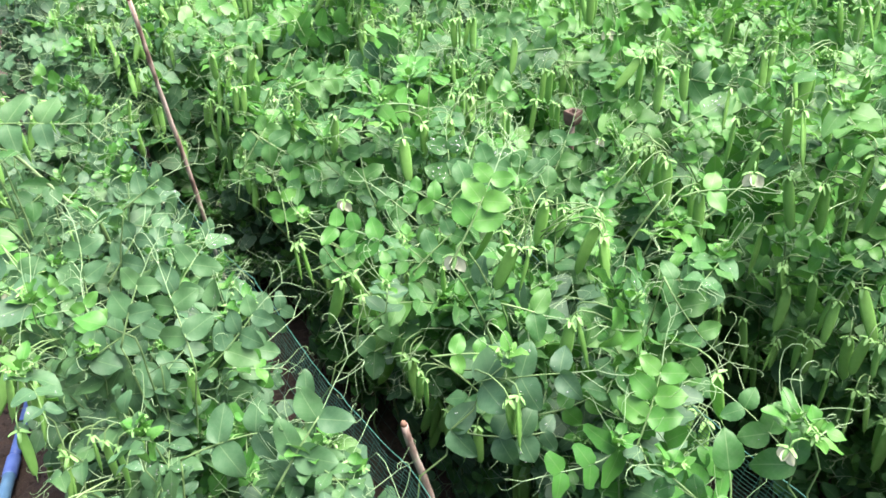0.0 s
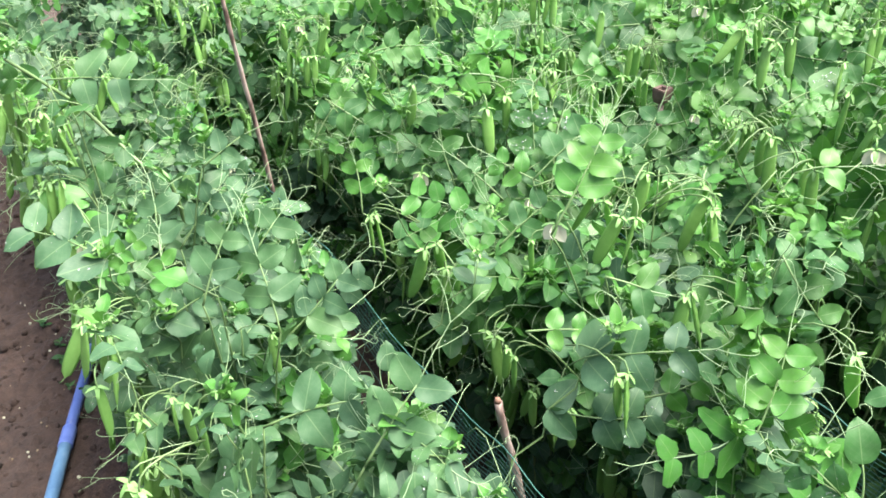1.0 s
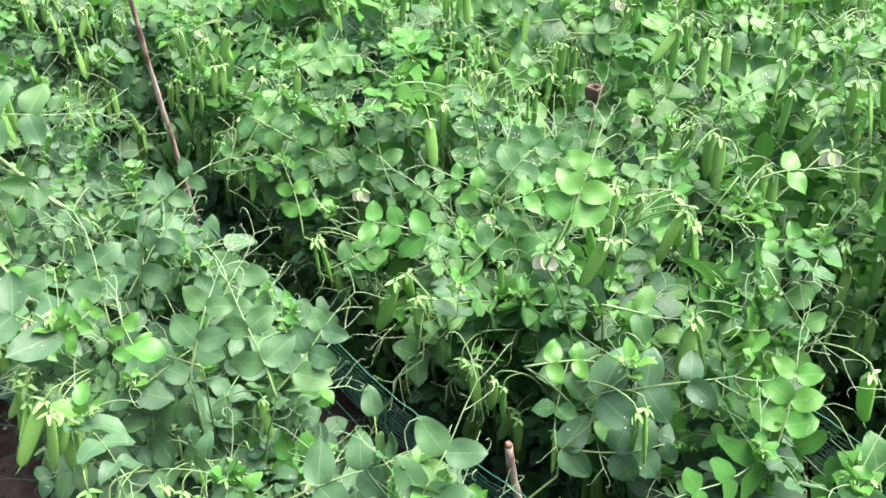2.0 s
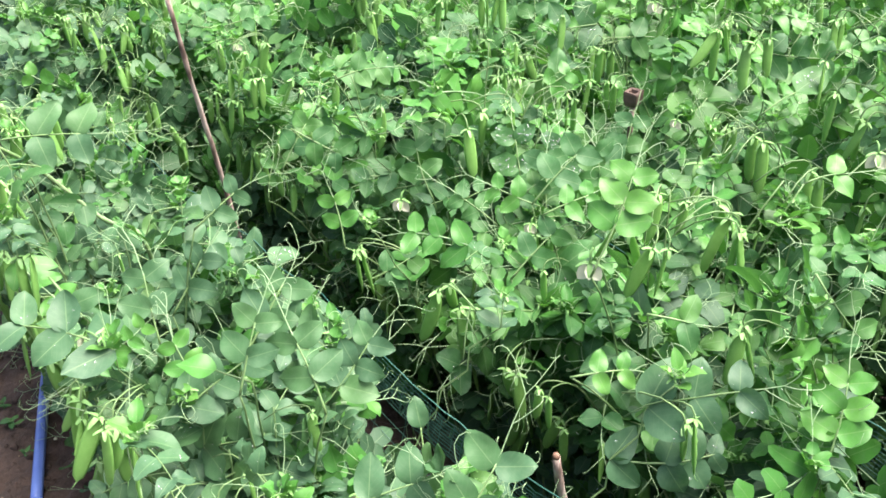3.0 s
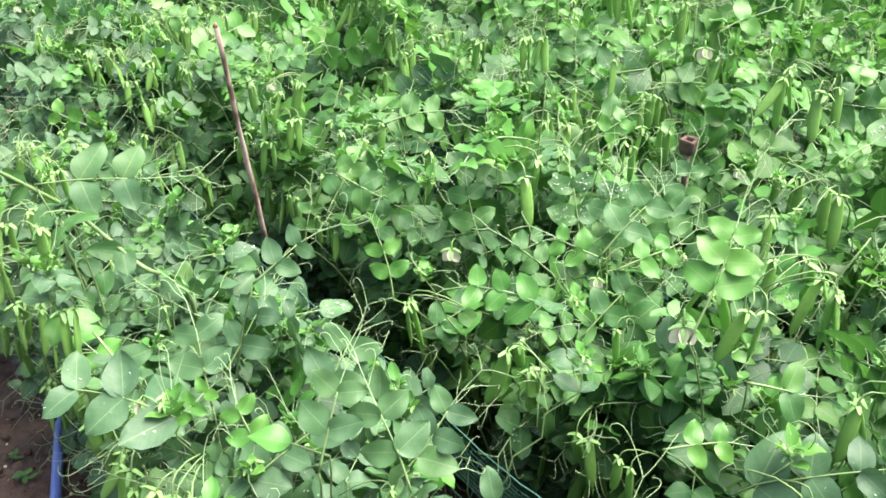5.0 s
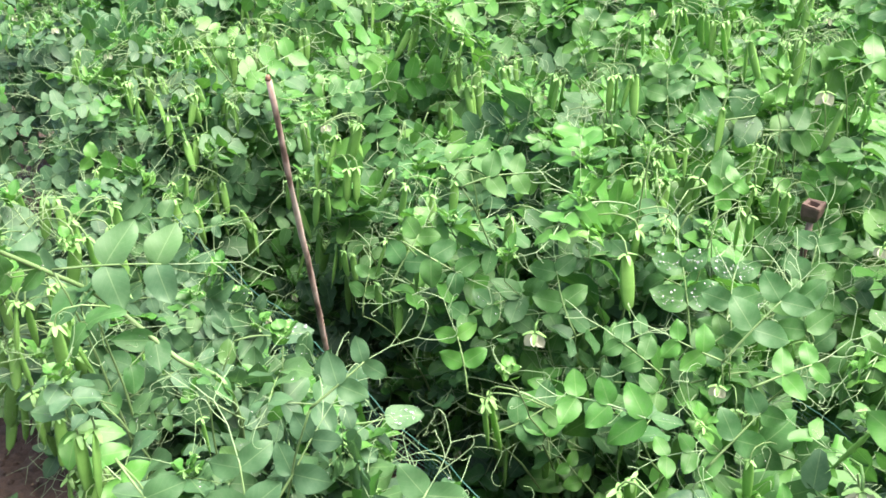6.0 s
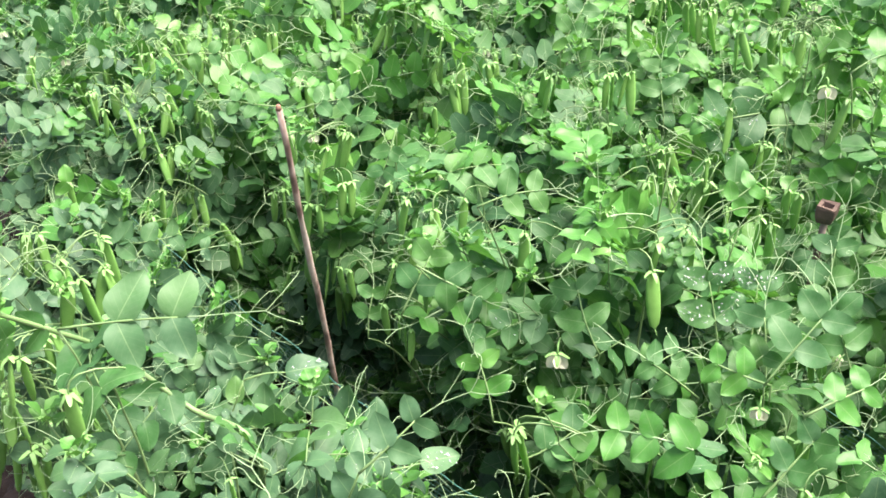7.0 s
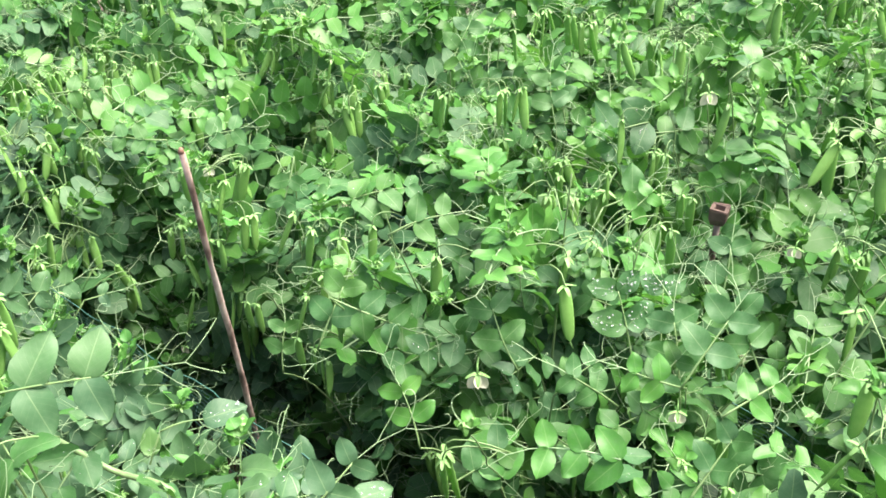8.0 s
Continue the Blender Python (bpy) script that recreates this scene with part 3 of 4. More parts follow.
def spray_plant(rng, place, angle, size, pairs, sort):
    """A plant whose topmost leaf stands free: a stalk with its leaflets, each on its own, and tendrils."""
    place = Vector(place)
    way = (RIGHT * math.cos(radians(angle)) + RISE * math.sin(radians(angle))).normalized()
    up = ((LIT_SIDE if pairs else Vector((-0.2, -0.45, 0.87))) + Vector((rng.gauss(0, 0.12), rng.gauss(0, 0.12), rng.gauss(0, 0.1)))).normalized()
    stalk = size * (0.75 + 0.7 * pairs) if pairs else size * 0.9
    frame_at = turn_to(way, up)
    base = place - way * stalk * (0.72 if pairs else 0.9)
    plant = new("pea_plant")
    bearing_stem(rng, root_under(rng, place), base, plant, 7)
    blade_mat = YOUNG if sort == "lime" else WAXY_HAZE if across_of(place) < 0.25 else LEAF
    s = Shape(STEM, TENDRIL)
    bow = rng.uniform(-0.05, 0.05)
    at = lambda u: Vector((stalk * u, bow * stalk * math.sin(3 * u), 0.06 * stalk * math.sin(2.6 * u)))
    tube(s, [at(u / 8) for u in range(9)], 0.0016, 0.0009, 5, 0)
    if pairs:
        tendril_fork(s, at(1.0), at(1.0) - at(0.9), size * rng.uniform(1.1, 1.7), rng, 1, rng.choice((2, 3)), 12)
    leaf = part("leaf", s.mesh("leaf"), plant, Matrix.Translation(base) @ frame_at, "leaf with beads of water" if sort == "wet" else "bright lime young leaf" if sort == "lime" else "")
    wanted = [(at(0.5 + 0.45 * k / max(pairs - 1, 1)) if pairs > 1 else at(0.75), side, 1.0 - 0.13 * k) for k in range(pairs) for side in (-1, 1)] or [(at(1.0), 0, 1.0)]
    for p, side, share in wanted:
        big = size * share * rng.uniform(0.92, 1.08)
        m = turn_to((rng.uniform(0.3, 0.6), side, rng.uniform(-0.15, 0.1)) if side else (1, 0.1, -0.1), (rng.uniform(-0.15, 0.15), side * rng.uniform(-0.15, 0.15), 1))
        b = Shape(blade_mat, WATER)
        fold, droop, width = rng.uniform(0.05, 0.25), rng.uniform(0.0, 0.2), big * rng.uniform(0.68, 0.76)
        blade(b, Matrix.Identity(4), big, width, fold, droop, rng, 0, 10)
        for k in range(34 if sort == "wet" else 0):
            v, c, r = rng.uniform(0.15, 0.88), rng.uniform(-0.33, 0.33), 0.0004 + 0.0017 * rng.random() ** 2
            drop(b, Vector((v * big, c * width, fold * abs(c * width) - droop * big * v * v + 0.0006)), Matrix.Identity(4), r, 1)
        part("leaflet", b.mesh("leaflet"), leaf, Matrix.Translation(p) @ m)
    return tagged(plant, "pea plant with one broad leaf standing out of the row", "pea plant", "pea plants in rows")


def pod_plant(rng, place, pods, length):
    """A plant whose pods hang free from one bent stalk."""
    place = Vector(place)
    root = root_under(rng, place)
    inward = Vector((root.x - place.x, root.y - place.y, 0)).normalized()
    plant = new("pea_plant")
    bearing_stem(rng, root, place + inward * 0.05 + Vector((0, 0, -0.012)), plant, 6)
    face = math.atan2(-inward.y, -inward.x)
    for k in range(pods):
        side = Vector((-inward.y, inward.x, 0)) * (k - (pods - 1) / 2) * 0.021
        me = PODS[rng.choice((0, 1, 2, 3, 5, 6))]
        m = Matrix.Translation(place + side) @ Matrix.Rotation(face + rng.uniform(-0.5, 0.5), 4, "Z") @ Matrix.Rotation(rng.uniform(-0.1, 0.1), 4, "X") @ Matrix.Scale(length / 0.085 * rng.uniform(0.95, 1.05), 4)
        part("pod", me, plant, m)
    return tagged(plant, "pea plant with plump pods hanging clear of the leaves", "pea plant", "pea plants in rows")


SPRAYS = (
    ((0.531, 1.345, 0.640), 105, 0.046, 2, ""), ((0.666, 1.245, 0.662), 95, 0.052, 2, "wet"), ((0.661, 1.145, 0.664), 88, 0.047, 2, ""),
    ((0.573, 1.110, 0.668), 155, 0.034, 2, "lime"), ((0.550, 1.194, 0.617), 140, 0.036, 2, ""), ((0.368, 1.341, 0.579), 100, 0.039, 2, "lime"),
    ((0.447, 1.273, 0.492), 25, 0.045, 2, ""), ((0.472, 1.425, 0.790), 12, 0.038, 2, ""), ((0.478, 1.885, 0.674), -110, 0.039, 2, ""),
    ((0.388, 1.442, 0.662), -30, 0.044, 2, ""), ((0.360, 1.500, 0.665), 60, 0.044, 2, ""), ((0.772, 1.138, 0.662), 110, 0.048, 1, ""),
    ((-0.037, 1.345, 0.798), 2, 0.058, 2, ""), ((0.130, 1.470, 0.588), 6, 0.062, 0, "wet"), ((0.139, 1.095, 0.760), 40, 0.034, 2, ""),
    ((0.207, 1.212, 0.600), 8, 0.050, 0, "wet"), ((-0.058, 1.138, 0.617), -50, 0.047, 2, ""), ((0.217, 0.854, 0.633), 50, 0.045, 3, ""),
    ((0.300, 0.850, 0.500), 95, 0.042, 0, ""), ((0.185, 0.664, 0.603), 20, 0.047, 2, ""), ((0.255, 0.593, 0.642), 60, 0.048, 2, ""),
    ((0.096, 0.812, 0.730), 75, 0.038, 2, ""), ((0.060, 0.830, 0.690), 160, 0.045, 0, "lime"), ((0.494, 0.724, 0.610), 5, 0.030, 2, "lime"),
    ((0.620, 0.648, 0.551), 20, 0.033, 2, "lime"), ((0.655, 0.530, 0.635), 72, 0.044, 3, "lime"), ((0.702, 0.432, 0.580), 90, 0.050, 0, ""),
    ((0.580, 0.704, 0.668), -15, 0.040, 1, ""), ((0.780, 0.640, 0.650), -58, 0.042, 2, ""), ((0.540, 0.785, 0.800), 65, 0.046, 3, "lime"),
    ((0.560, 1.211, 0.621), 30, 0.031, 2, ""), ((0.501, 1.230, 0.400), 130, 0.028, 2, "lime"), ((0.334, 1.640, 0.540), 80, 0.034, 2, ""),
    ((0.900, 1.250, 0.650), 70, 0.045, 2, ""), ((0.930, 1.235, 0.610), 150, 0.042, 2, ""), ((0.880, 1.220, 0.600), 20, 0.046, 2, ""), ((0.860, 1.200, 0.560), 110, 0.046, 2, ""),
    ((0.425, 2.018, 0.752), 10, 0.042, 2, ""), ((0.330, 2.250, 0.700), 170, 0.040, 2, ""), ((1.047, 1.803, 0.757), 100, 0.040, 2, ""), ((1.102, 1.565, 0.719), 10, 0.047, 1, ""),
    ((1.030, 1.009, 0.779), 30, 0.072, 0, "wet"), ((1.271, 1.233, 0.804), 60, 0.022, 3, "lime"), ((0.606, 1.108, 0.662), 40, 0.034, 2, ""), ((1.052, 1.123, 0.530), 90, 0.062, 1, ""),
    ((0.162, 0.993, 0.654), 60, 0.048, 2, ""), ((0.090, 1.131, 0.646), 60, 0.042, 2, ""), ((0.036, 0.924, 0.658), 120, 0.030, 2, "lime"), ((0.027, 1.342, 0.594), 150, 0.045, 1, ""),
    ((0.657, 1.081, 0.705), 45, 0.050, 2, ""), ((0.251, 2.242, 0.815), 0, 0.038, 2, ""), ((0.816, 1.362, 0.738), 30, 0.034, 2, "lime"), ((0.144, 0.793, 0.700), 110, 0.040, 2, ""),
    ((0.024, 1.107, 0.645), 100, 0.044, 2, ""), ((0.125, 1.868, 0.592), 10, 0.026, 1, ""), ((0.828, 1.392, 0.740), 20, 0.046, 1, ""),
    ((1.030, 1.797, 0.755), 90, 0.046, 2, ""), ((1.059, 2.031, 0.701), 88, 0.046, 2, ""), ((1.093, 1.702, 0.734), 70, 0.036, 2, "lime"), ((1.141, 1.605, 0.706), 5, 0.054, 1, ""),
    ((1.148, 1.427, 0.874), 25, 0.048, 1, "lime"), ((1.031, 2.089, 0.806), 60, 0.050, 2, ""), ((1.149, 1.301, 0.604), 100, 0.056, 0, ""), ((1.121, 1.544, 0.730), 0, 0.054, 1, ""),
    ((0.913, 0.806, 0.743), 10, 0.040, 1, "lime"), ((0.747, 1.241, 0.638), 80, 0.048, 2, "wet"), ((0.557, 0.985, 0.640), 45, 0.042, 2, ""),
    ((0.613, 0.983, 0.700), 20, 0.034, 2, "lime"), ((0.725, 1.085, 0.690), 100, 0.042, 2, ""),
)
BUNCHES = (
    ((1.118, 1.555, 0.900), 1, 0.082), ((1.022, 2.124, 0.756), 1, 0.084), ((0.966, 1.455, 0.760), 2, 0.078), ((0.941, 1.550, 0.694), 1, 0.060),
    ((1.091, 1.556, 0.697), 1, 0.082), ((0.858, 1.419, 0.690), 1, 0.080), ((0.980, 1.791, 0.673), 1, 0.086), ((0.919, 0.842, 0.741), 2, 0.090),
    ((-0.129, 1.200, 0.622), 2, 0.062), ((-0.125, 1.300, 0.775), 1, 0.084), ((-0.202, 1.637, 0.585), 2, 0.068), ((-0.040, 1.470, 0.630), 1, 0.060),
    ((0.038, 0.717, 0.612), 3, 0.068), ((0.069, 0.810, 0.570), 1, 0.060), ((0.504, 0.824, 0.448), 1, 0.056), ((0.500, 0.718, 0.505), 2, 0.060),
    ((0.464, 0.817, 0.530), 2, 0.058), ((0.497, 1.291, 0.395), 2, 0.058), ((0.576, 1.209, 0.475), 2, 0.074), ((0.587, 1.100, 0.530), 3, 0.072),
    ((0.447, 1.534, 0.755), 1, 0.070), ((0.799, 1.290, 0.738), 2, 0.080), ((1.129, 1.560, 0.880), 1, 0.062), ((0.701, 2.133, 0.665), 1, 0.066),
    ((0.941, 2.284, 0.712), 1, 0.070), ((1.020, 2.122, 0.745), 1, 0.080), ((0.334, 1.592, 0.575), 1, 0.058), ((0.337, 1.521, 0.582), 3, 0.056),
    ((0.350, 1.803, 0.530), 2, 0.060), ((1.070, 1.563, 0.710), 2, 0.070), ((0.571, 1.004, 0.650), 2, 0.068), ((0.549, 0.964, 0.618), 1, 0.062),
    ((0.250, 2.310, 0.690), 4, 0.082), ((0.820, 2.751, 0.720), 2, 0.080), ((0.418, 2.495, 0.768), 2, 0.076), ((1.117, 2.017, 0.836), 1, 0.072), ((1.020, 1.813, 0.655), 2, 0.062),
    ((0.945, 1.372, 0.715), 2, 0.070), ((0.952, 2.205, 0.725), 1, 0.074), ((0.704, 1.322, 0.838), 1, 0.052), ((0.700, 0.855, 0.740), 1, 0.064), ((0.146, 0.796, 0.632), 1, 0.060), ((0.004, 1.243, 0.650), 1, 0.052), ((-0.147, 1.334, 0.645), 2, 0.070), ((0.960, 0.996, 0.732), 2, 0.085), ((-0.108, 1.270, 0.560), 1, 0.064), ((-0.042, 2.327, 0.575), 2, 0.070),
)
rng = random.Random(5)
for place, *_ in SPRAYS:
    kept_clear.append((Vector(place), 0.052, 0.22))
for place, *_ in BUNCHES:
    kept_clear.append((Vector(place) - Vector((0, 0, 0.03)), 0.042, 0.22))
for k in range(12):
    kept_clear.append((Vector((0.255, 1.605, 0.35)).lerp(Vector((0.158, 1.437, 0.966)), k / 11), 0.035, 0.22))
for z in (0.60, 0.66, 0.70):
    kept_clear.append((Vector((0.956, 1.315, z)), 0.05, 0.22))
for k in range(5):
    kept_clear.append((Vector((0.465, 0.70, 0.3)).lerp(Vector((0.389, 0.67, 0.56)), k / 4), 0.035, 0.22))
ARCH = [Vector(v) for v in ((0.02, 1.50, 0.0), (0.06, 1.40, 0.40), (0.046, 1.310, 0.625), (-0.002, 1.384, 0.640), (-0.073, 1.416, 0.726), (-0.125, 1.395, 0.785), (-0.173, 1.374, 0.835))]
for v in ARCH[2:]:
    kept_clear.append((v, 0.03, 0.22))
for row in SPRAYS:
    spray_plant(rng, *row)
for row in BUNCHES:
    pod_plant(rng, *row)


def flower_plant(rng, place):
    """A plant with one open cream flower on a bent stalk above the leaves."""
    place = Vector(place)
    root = root_under(rng, place)
    plant = new("pea_plant")
    bearing_stem(rng, root, place + Vector((0.03, 0.03, -0.02)), plant, 6)
    part("flower", FLOWERS[0], plant, Matrix.Translation(place) @ Matrix.Rotation(-2.2, 4, "Z") @ Matrix.Scale(1.5, 4), "open cream-white flower")
    return tagged(plant, "pea plant bearing an open cream-white flower", "pea plant", "pea plants in rows")


for place in ((1.132, 1.497, 0.815), (0.985, 0.800, 0.770), (0.508, 0.795, 0.726), (0.486, 1.338, 0.584)):
    flower_plant(rng, place)


def smooth_line(points, steps):
    """Points on a smooth curve through the given ones."""
    out = []
    for i in range(len(points) - 1):
        a, b, c, d = (points[max(i - 1, 0)], points[i], points[i + 1], points[min(i + 2, len(points) - 1)])
        for k in range(steps):
            u = k / steps
            out.append(0.5 * (2 * b + (c - a) * u + (2 * a - 5 * b + 4 * c - d) * u * u + (3 * b - a - 3 * c + d) * u ** 3))
    return out + [points[-1]]


def arching_plant(rng, way):
    """A plant with a thick bare stem that bends over the row's top."""
    plant = new("pea_plant")
    line = smooth_line(way, 6)
    s = Shape(STEM)
    tube(s, line, 0.0042, 0.0026, 8)
    part("stem", s.mesh("stem"), plant, label="thick pale green stem")
    for i in (14, 20, 26, 31):
        part("leaf", LEAVES[(i * 3) % len(LEAVES)], plant, leaf_pose(rng, line[i], rng.uniform(2.5, 5.0)))
    part("shoot_tip", TIPS[0], plant, Matrix.Translation(line[-1]))
    return tagged(plant, "pea plant with a thick pale stem arching over the row", "pea plant", "pea plants in rows")


arching_plant(rng, ARCH)

# ---- the rows of plants ----
rng = random.Random(21)
SORTS = ((0.74, 0.14, 19, 6), (0.78, 0.22, 20, 7), (0.70, 0.28, 18, 6), (0.78, 0.06, 20, 7), (0.68, 0.34, 18, 5), (0.75, 0.18, 19, 7), (0.72, 0.25, 19, 6), (0.80, 0.10, 20, 7))
LIME = (0.3, 0.5, 0.75, 0.8, 0.8, 0.8, 0.8)
NEAR_END, THING_END = (2.5, 2.6, 2.3, 2.0, 0.0, 0.0, 0.0), (3.1, 3.2, 2.9, 2.6, 2.4, 0.0, 0.0)
NEAR_START = (0.3, 0.2, 0.5, 0.9, 1.4, 2.0, 2.4)
ROW_START, ROW_END = (-0.3, -0.3, -0.4, -0.3, 0.1, 0.8, 1.4), (4.3, 4.2, 3.9, 3.6, 3.3, 3.0, 2.8)
planted, rest = [], []
for row in range(7):
    y, k = ROW_START[row], 0
    while y < ROW_END[row]:
        side = 1 if k % 2 else -1
        root = row_point(ROW_FIRST + row * ROW_GAP + (0.0, 0.05, -0.03, 0.05, 0.05, 0.05, 0.05)[row] + side * rng.uniform(0.0, 0.15 if row == 0 and k % 2 else 0.09), y)
        height, lean, leaves, pods = rng.choice(SORTS)
        leaves = leaves + 4 if row > 1 else leaves
        height *= rng.uniform(0.92, 1.06) * (1.0 if row < 2 else 1.2)
        near = NEAR_START[row] <= y < NEAR_END[row]
        sort = "near" if near else "far" if NEAR_START[row] <= y < THING_END[row] else "rest"
        leaves = leaves if near else leaves + 4 if y >= NEAR_START[row] else leaves + 2
        planted.append((row, sort, leaves, plant_frame(rng, root, height, side * lean, leaves, pods + (1 if y < 1.0 else 5 if row == 1 else 4) if near else 6, not near)))
        y += (1.0 if row == 0 else 1.12) * rng.uniform(0.027, 0.046) if (row == 0 and y < 2.5) or (0 < row < 3 and 0.7 < y < 1.9) else rng.uniform(0.036, 0.060) if y < 0.9 else rng.uniform(0.041, 0.070) if y < NEAR_END[row] else rng.uniform(0.050, 0.084)
        k += 1
y = 0.3
while y < 2.6:
    root = row_point(ROW_FIRST + rng.uniform(0.07, 0.17), y)
    planted.append((0, "rest", 12, plant_frame(rng, root, rng.uniform(0.42, 0.57), rng.uniform(-0.12, 0.08), 12, 0)))
    y += rng.uniform(0.020, 0.036)
y = 0.15
while y < 1.25:
    root = row_point(0.725 + 0.12 * (y - 1.5) - rng.uniform(0.03, 0.14), y)
    planted.append((1, "rest", 12, plant_frame(rng, root, rng.uniform(0.45, 0.60), rng.uniform(-0.1, 0.1), 12, 0)))
    y += rng.uniform(0.022, 0.04)
y = 1.3
while y < 2.4:
    root = row_point(ROW_FIRST + ROW_GAP - rng.uniform(0.03, 0.12 if y < 1.88 else 0.26), y)
    planted.append((1, "rest", 8, plant_frame(rng, root, rng.uniform(0.18, 0.34), rng.uniform(-0.15, 0.1), 8, 0)))
    y += rng.uniform(0.022, 0.045) if y < 1.88 else rng.uniform(0.010, 0.022)
y = 0.35
while y < 1.35:
    root = row_point(ROW_FIRST + 2 * ROW_GAP + rng.uniform(-0.12, 0.24), y)
    planted.append((2, "rest", 13, plant_frame(rng, root, rng.uniform(0.42, 0.66), rng.uniform(-0.15, 0.1), 13, 0)))
    y += rng.uniform(0.015, 0.030)
for row in range(6):
    y = max((2.2, 1.3, 0.7, 1.3, 1.3, 1.3)[row], NEAR_START[row])
    while y < ROW_END[row]:
        root = row_point(ROW_FIRST + (row + 0.5) * ROW_GAP + rng.uniform(-0.09, 0.09), y)
        planted.append((row, "rest", 15, plant_frame(rng, root, rng.uniform(0.56, 0.76), rng.uniform(-0.2, 0.2), 15, 1, True)))
        y += rng.uniform(0.036, 0.066)
for row, sort, leaves, shape_of in planted:
    plan = plant_plan(rng, shape_of, leaves, sort in ("far", "rest"), LIME[row])
    if sort == "near":
        pea_plant(plan)
    elif sort == "far":
        far_pea_plant(plan)
    else:
        rest += [(me, m) for _, me, m, _ in plan]
tagged(new("pea_foliage", joined("pea_foliage", rest)), "dense green pea foliage filling the ends of the rows", "foliage", kind="stuff")


# ---- nets ----
def garden_net(across, fan, y0, y1, top, seed, label):
    """A green net along a row: a top cord, lengthwise strands bunched towards the top, and cross strands."""
    net = new("garden_net")

    def at(y, d):
        sag = 0.035 * noise.noise((y * 1.7, seed, 0)) + 0.012 * noise.noise((y * 9, seed, 5))
        lean = 0.02 * noise.noise((y * 3, d * 4, seed + 9)) + 0.004 * noise.noise((y * 25, d * 60, seed))
        return row_point(across + fan * (y - 1.5) - 0.30 * d - 0.25 * d * d + lean + 0.02 * noise.noise((y * 1.3, seed, 3)), y, max(top + sag - d, 0.004))

    ys = list(np.arange(y0, y1, 0.025))
    s = Shape(NET)
    tube(s, [at(y, 0) for y in ys], 0.0009, 0.0009, 5)
    part("top_cord", s.mesh("top_cord"), net)
    s = Shape(NET)
    depth, d = [], 0.008
    while d < top - 0.03:
        depth.append(d)
        d += 0.0052 if d < 0.05 else 0.024
    for d in depth:
        tube(s, [at(y, d) for y in ys], 0.0005, 0.0005, 3, 0, False)
    for y in np.arange(y0, y1, 0.022):
        tube(s, [at(y + 0.003 * math.sin(9 * d + y * 50), d) for d in depth[:9:2] + (depth[9:] if round(y / 0.022) % 3 == 0 else [])], 0.0004, 0.0004, 3, 0, False)
    part("mesh", s.mesh("net_mesh"), net)
    return tagged(net, label, "garden net")


garden_net(0.20, -0.05, 0.15, 4.2, 0.53, 1.0, "sagging dark green plastic net beside a pea row")
garden_net(0.725, 0.12, 0.15, 4.2, 0.55, 7.0, "dark green plastic net half hidden in a pea row")
garden_net(1.40, 0.0, 0.6, 4.0, 0.52, 13.0, "dark green plastic net half hidden in a pea row")


# ---- stakes ----
def wooden_stake(base, top, radius, label, seed):
    """A thin stick with knots, peeling bark and a slanting cut end."""
    stake = new("wooden_stake")
    base, top = Vector(base), Vector(top)
    s = Shape(BARK)
    pts = []
    for i in range(25):
        u = i / 24
        pts.append(base.lerp(top, u) + 0.004 * Vector((noise.noise((u * 4, seed, 0)), noise.noise((u * 4, seed, 7)), 0)))
    tube(s, pts, radius * 1.1, radius * 0.85, 8)
    s.v = [tuple(Vector(v) + 0.0016 * noise.noise_vector(Vector(v) * 90)) for v in s.v]
    body = part("stick", s.mesh("stick"), stake)
    s = Shape(CUT)
    way = (top - base).normalized()
    tube(s, [pts[-1], pts[-1] + way * 0.003, pts[-1] + way * 0.006 + Vector((0.001, 0, 0))], radius * 0.86, radius * 0.55, 8)
    part("cut_end", s.mesh("cut_end"), stake, label="reddish freshly cut end")
    return tagged(stake, label, "stake")


wooden_stake((0.316, 1.704, -0.02), (0.158, 1.437, 0.966), 0.0044, "thin reddish-brown wooden stake with pale peeling bark", 1.0)
wooden_stake((0.545, 0.75, -0.02), (0.389, 0.670, 0.563), 0.0056, "short grey-brown stick standing in the gap between rows", 5.0)


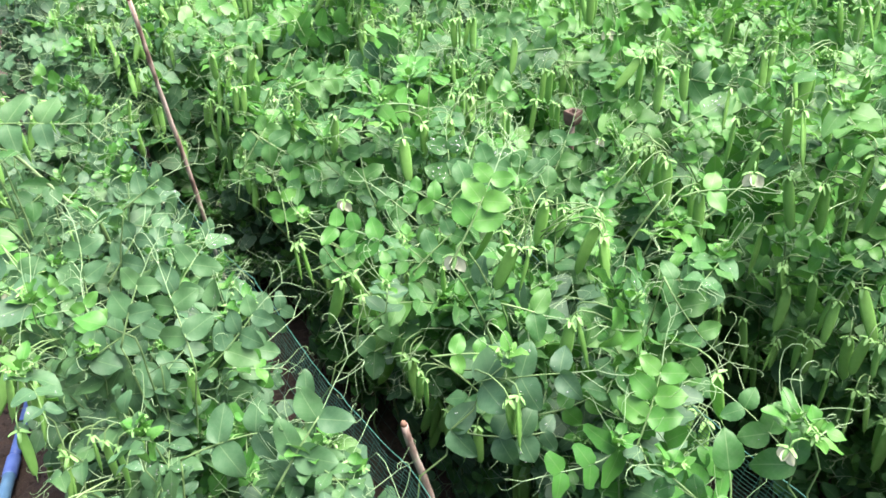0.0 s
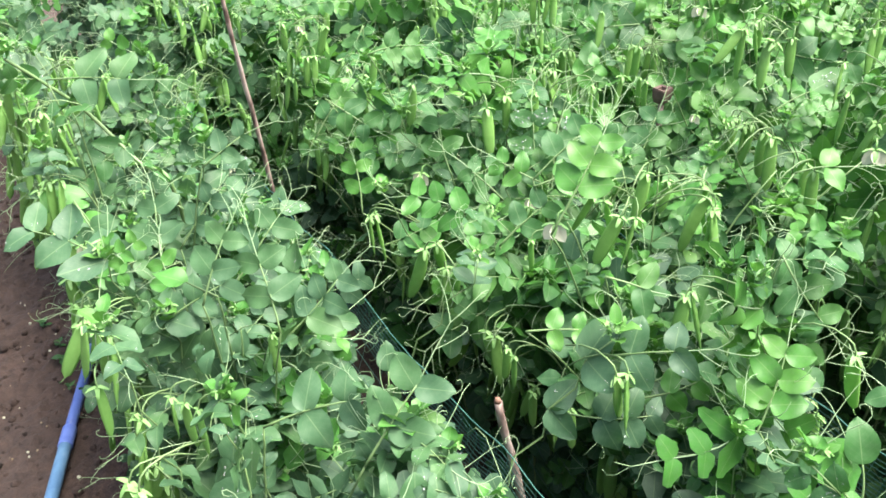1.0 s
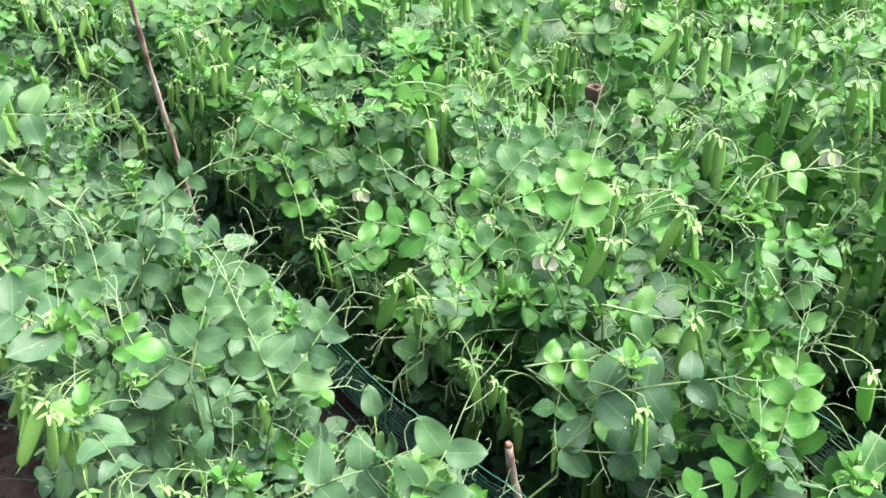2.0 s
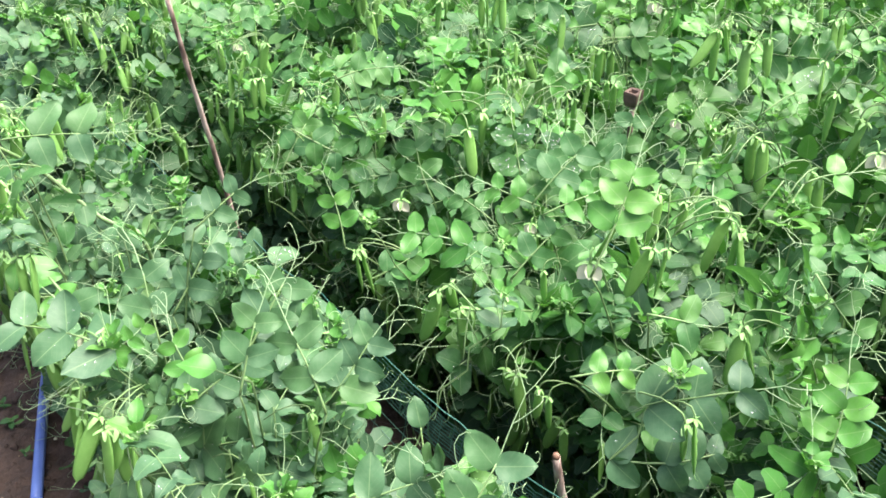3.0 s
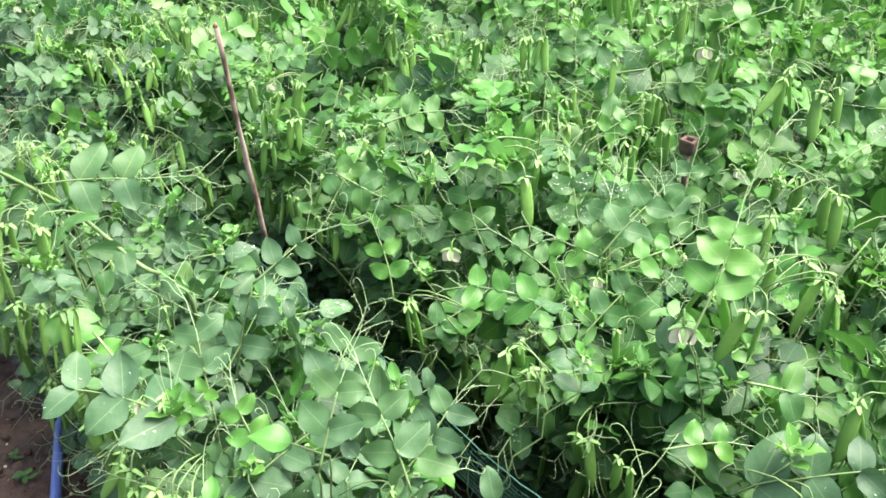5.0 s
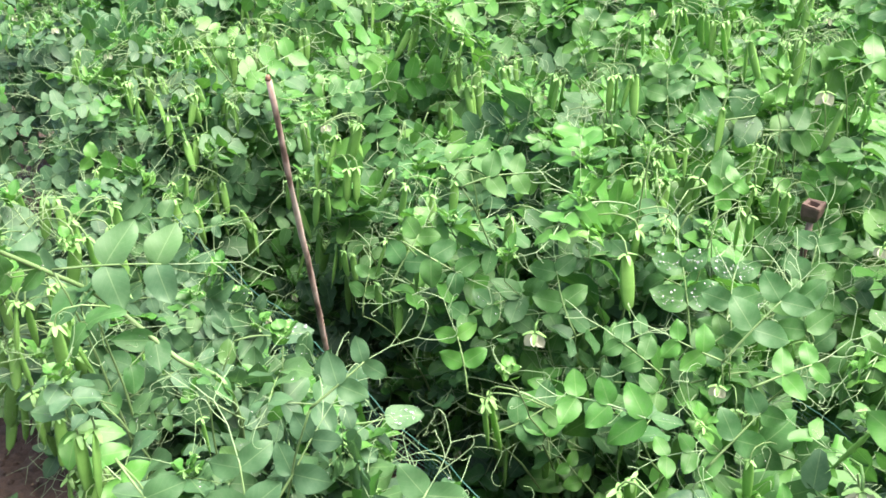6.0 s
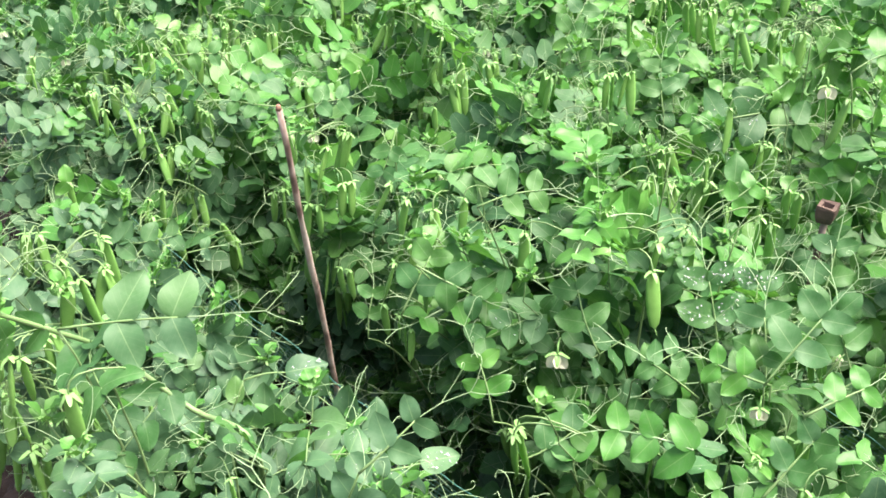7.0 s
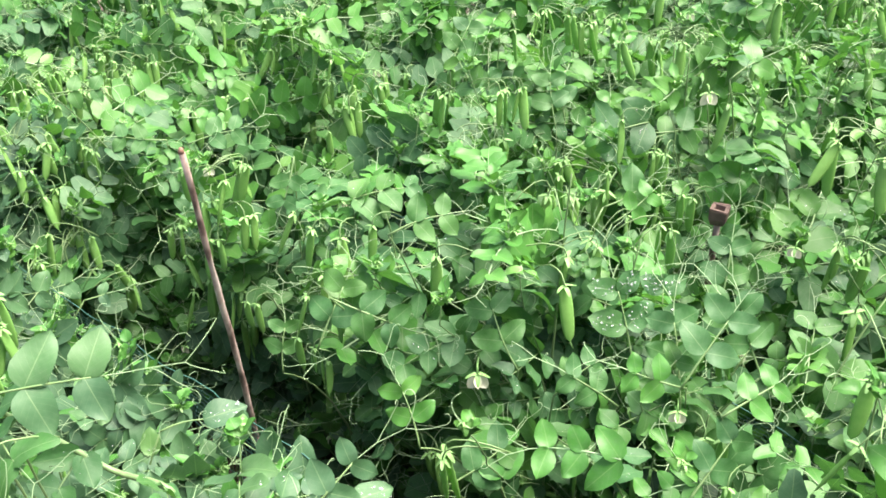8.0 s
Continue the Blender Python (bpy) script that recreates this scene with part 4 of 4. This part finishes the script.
def square_post(base, top, side):
    """A thin dark stake that carries a weathered square block with a hollow, frayed top."""
    post = new("wooden_post")
    base, top = Vector(base), Vector(top)
    way = (top - base).normalized()
    turn = turn_to(way, (0.5, -1, 0)).to_3x3()
    s = Shape(BARK)
    tube(s, [base.lerp(top - way * 0.03, k / 12) + 0.003 * noise.noise_vector((k * 0.7, 3, 3)) for k in range(13)], 0.0065, 0.0055, 7)
    part("shaft", s.mesh("shaft"), post, label="thin dark stake")
    s = Shape(POST)
    ring, verts = [(-1, -0.9), (-0.9, -1), (0.9, -1), (1, -0.9), (1, 0.9), (0.9, 1), (-0.9, 1), (-1, 0.9)], []
    levels = [(-0.030, 0.45), (-0.027, 0.75), (-0.018, 0.95), (-0.004, 1.0), (0.0, 0.95), (-0.001, 0.56), (-0.012, 0.45)]
    for k, (h, w) in enumerate(levels):
        for i, (a, b) in enumerate(ring):
            verts.append(top + way * (h + 0.003 * noise.noise((a * 2, b * 2, k * 0.4))) + turn @ Vector((0.0, a * side * 0.5 * w, b * side * 0.5 * w)))
    n = len(ring)
    faces = [(n * k + i, n * k + (i + 1) % n, n * k + n + (i + 1) % n, n * k + n + i) for k in range(len(levels) - 1) for i in range(n)]
    faces += [tuple(range(n))[::-1], tuple(n * (len(levels) - 1) + i for i in range(n))]
    s.add(verts, faces)
    part("head", s.mesh("head", False), post, label="weathered brown square block with a hollow top")
    return tagged(post, "thin stake with a brown square block on top, among peas", "post")


square_post((0.985, 1.36, -0.02), (0.956, 1.315, 0.706), 0.029)


# ---- crumbs of earth and fallen bits on the bare path ----
def soil_crumbs(rng, count):
    s = Shape(SOIL, STRAW, PETAL)
    for k in range(count):
        x, y = rng.uniform(-0.75, -0.12), rng.uniform(0.4, 2.9)
        r, slot = 0.002 + 0.009 * rng.random() ** 3, 0 if k % 9 else rng.choice((1, 1, 2))
        if slot:
            r = rng.uniform(0.0015, 0.0035)
        if slot == 2:
            x, r = rng.uniform(-0.42, -0.12), rng.uniform(0.002, 0.005)
        at = Vector((x, y, ground_height(x, y) + 0.3 * r))
        verts = []
        for h, w in ((-0.8, 0.6), (0.0, 1.0), (0.7, 0.6)):
            for q in range(6):
                v = Vector((w * math.cos(q * 1.0472), w * math.sin(q * 1.0472), h)) * r
                verts.append(at + v * (1 + 0.5 * noise.noise(v * 190 + at * 50)))
        verts.append(at + Vector((0, 0, 0.85 * r)))
        faces = [(6 * i + q, 6 * i + (q + 1) % 6, 6 * i + 6 + (q + 1) % 6, 6 * i + 6 + q) for i in range(2) for q in range(6)] + [(12 + q, 12 + (q + 1) % 6, 18) for q in range(6)]
        s.add(verts, faces, slot)
    return tagged(new("soil_crumbs", s.mesh("soil_crumbs")), "loose brown crumbs of earth with pale dry bits", "soil crumbs", kind="stuff")


soil_crumbs(random.Random(17), 1900)


def seedling(rng, x, y, size):
    """A small weed: a short stem with a few rounded leaves."""
    weed = new("weed_seedling")
    base = Vector((x, y, ground_height(x, y) - 0.003))
    s = Shape(STEM)
    tip = base + Vector((rng.uniform(-0.006, 0.006), rng.uniform(-0.006, 0.006), size * 0.9))
    tube(s, [base, base.lerp(tip, 0.5) + Vector((0.001, 0, 0)), tip], 0.0012, 0.0007, 5)
    part("stem", s.mesh("stem"), weed)
    for k in range(5):
        a, u = k * 2.4 + rng.uniform(-0.4, 0.4), 0.35 + 0.65 * k / 4
        s = Shape(LEAF)
        blade(s, Matrix.Identity(4), size * rng.uniform(0.6, 1.0), size * rng.uniform(0.4, 0.6), 0.2, 0.15, rng)
        part("leaf", s.mesh("leaf"), weed, Matrix.Translation(base.lerp(tip, u)) @ turn_to((math.cos(a), math.sin(a), rng.uniform(0.1, 0.6))))
    return tagged(weed, "tiny green weed seedling on the bare soil", "weed", "weed seedlings")


dice = random.Random(31)
for x, y, size in ((-0.262, 1.810, 0.030), (-0.285, 1.900, 0.022), (-0.240, 1.700, 0.020), (-0.330, 2.010, 0.024)):
    seedling(dice, x, y, size)


# ---- the blue pipe on the soil ----
def water_pipe():
    pipe = new("water_pipe")
    at = lambda y: Vector((-0.25 + 0.107 * (y - 1.32) + 0.006 * math.sin(3 * y), y, 0.012))
    for name, y0, y1, mat, r in (("old_pipe", -0.6, 1.49, PIPE_OLD, 0.0130), ("new_pipe", 1.51, 4.2, PIPE, 0.0115)):
        s = Shape(mat)
        tube(s, [at(y) for y in np.linspace(y0, y1, 40)], r, r, 14)
        part(name, s.mesh(name), pipe, label="faded sky-blue pipe" if r > 0.012 else "vivid blue pipe")
    s = Shape(PIPE)
    tube(s, [at(1.47), at(1.472), at(1.525), at(1.527)], 0.0150, 0.0150, 14)
    part("coupling", s.mesh("coupling"), pipe)
    return tagged(pipe, "blue plastic water pipe lying on the soil beside a row", "pipe")


water_pipe()
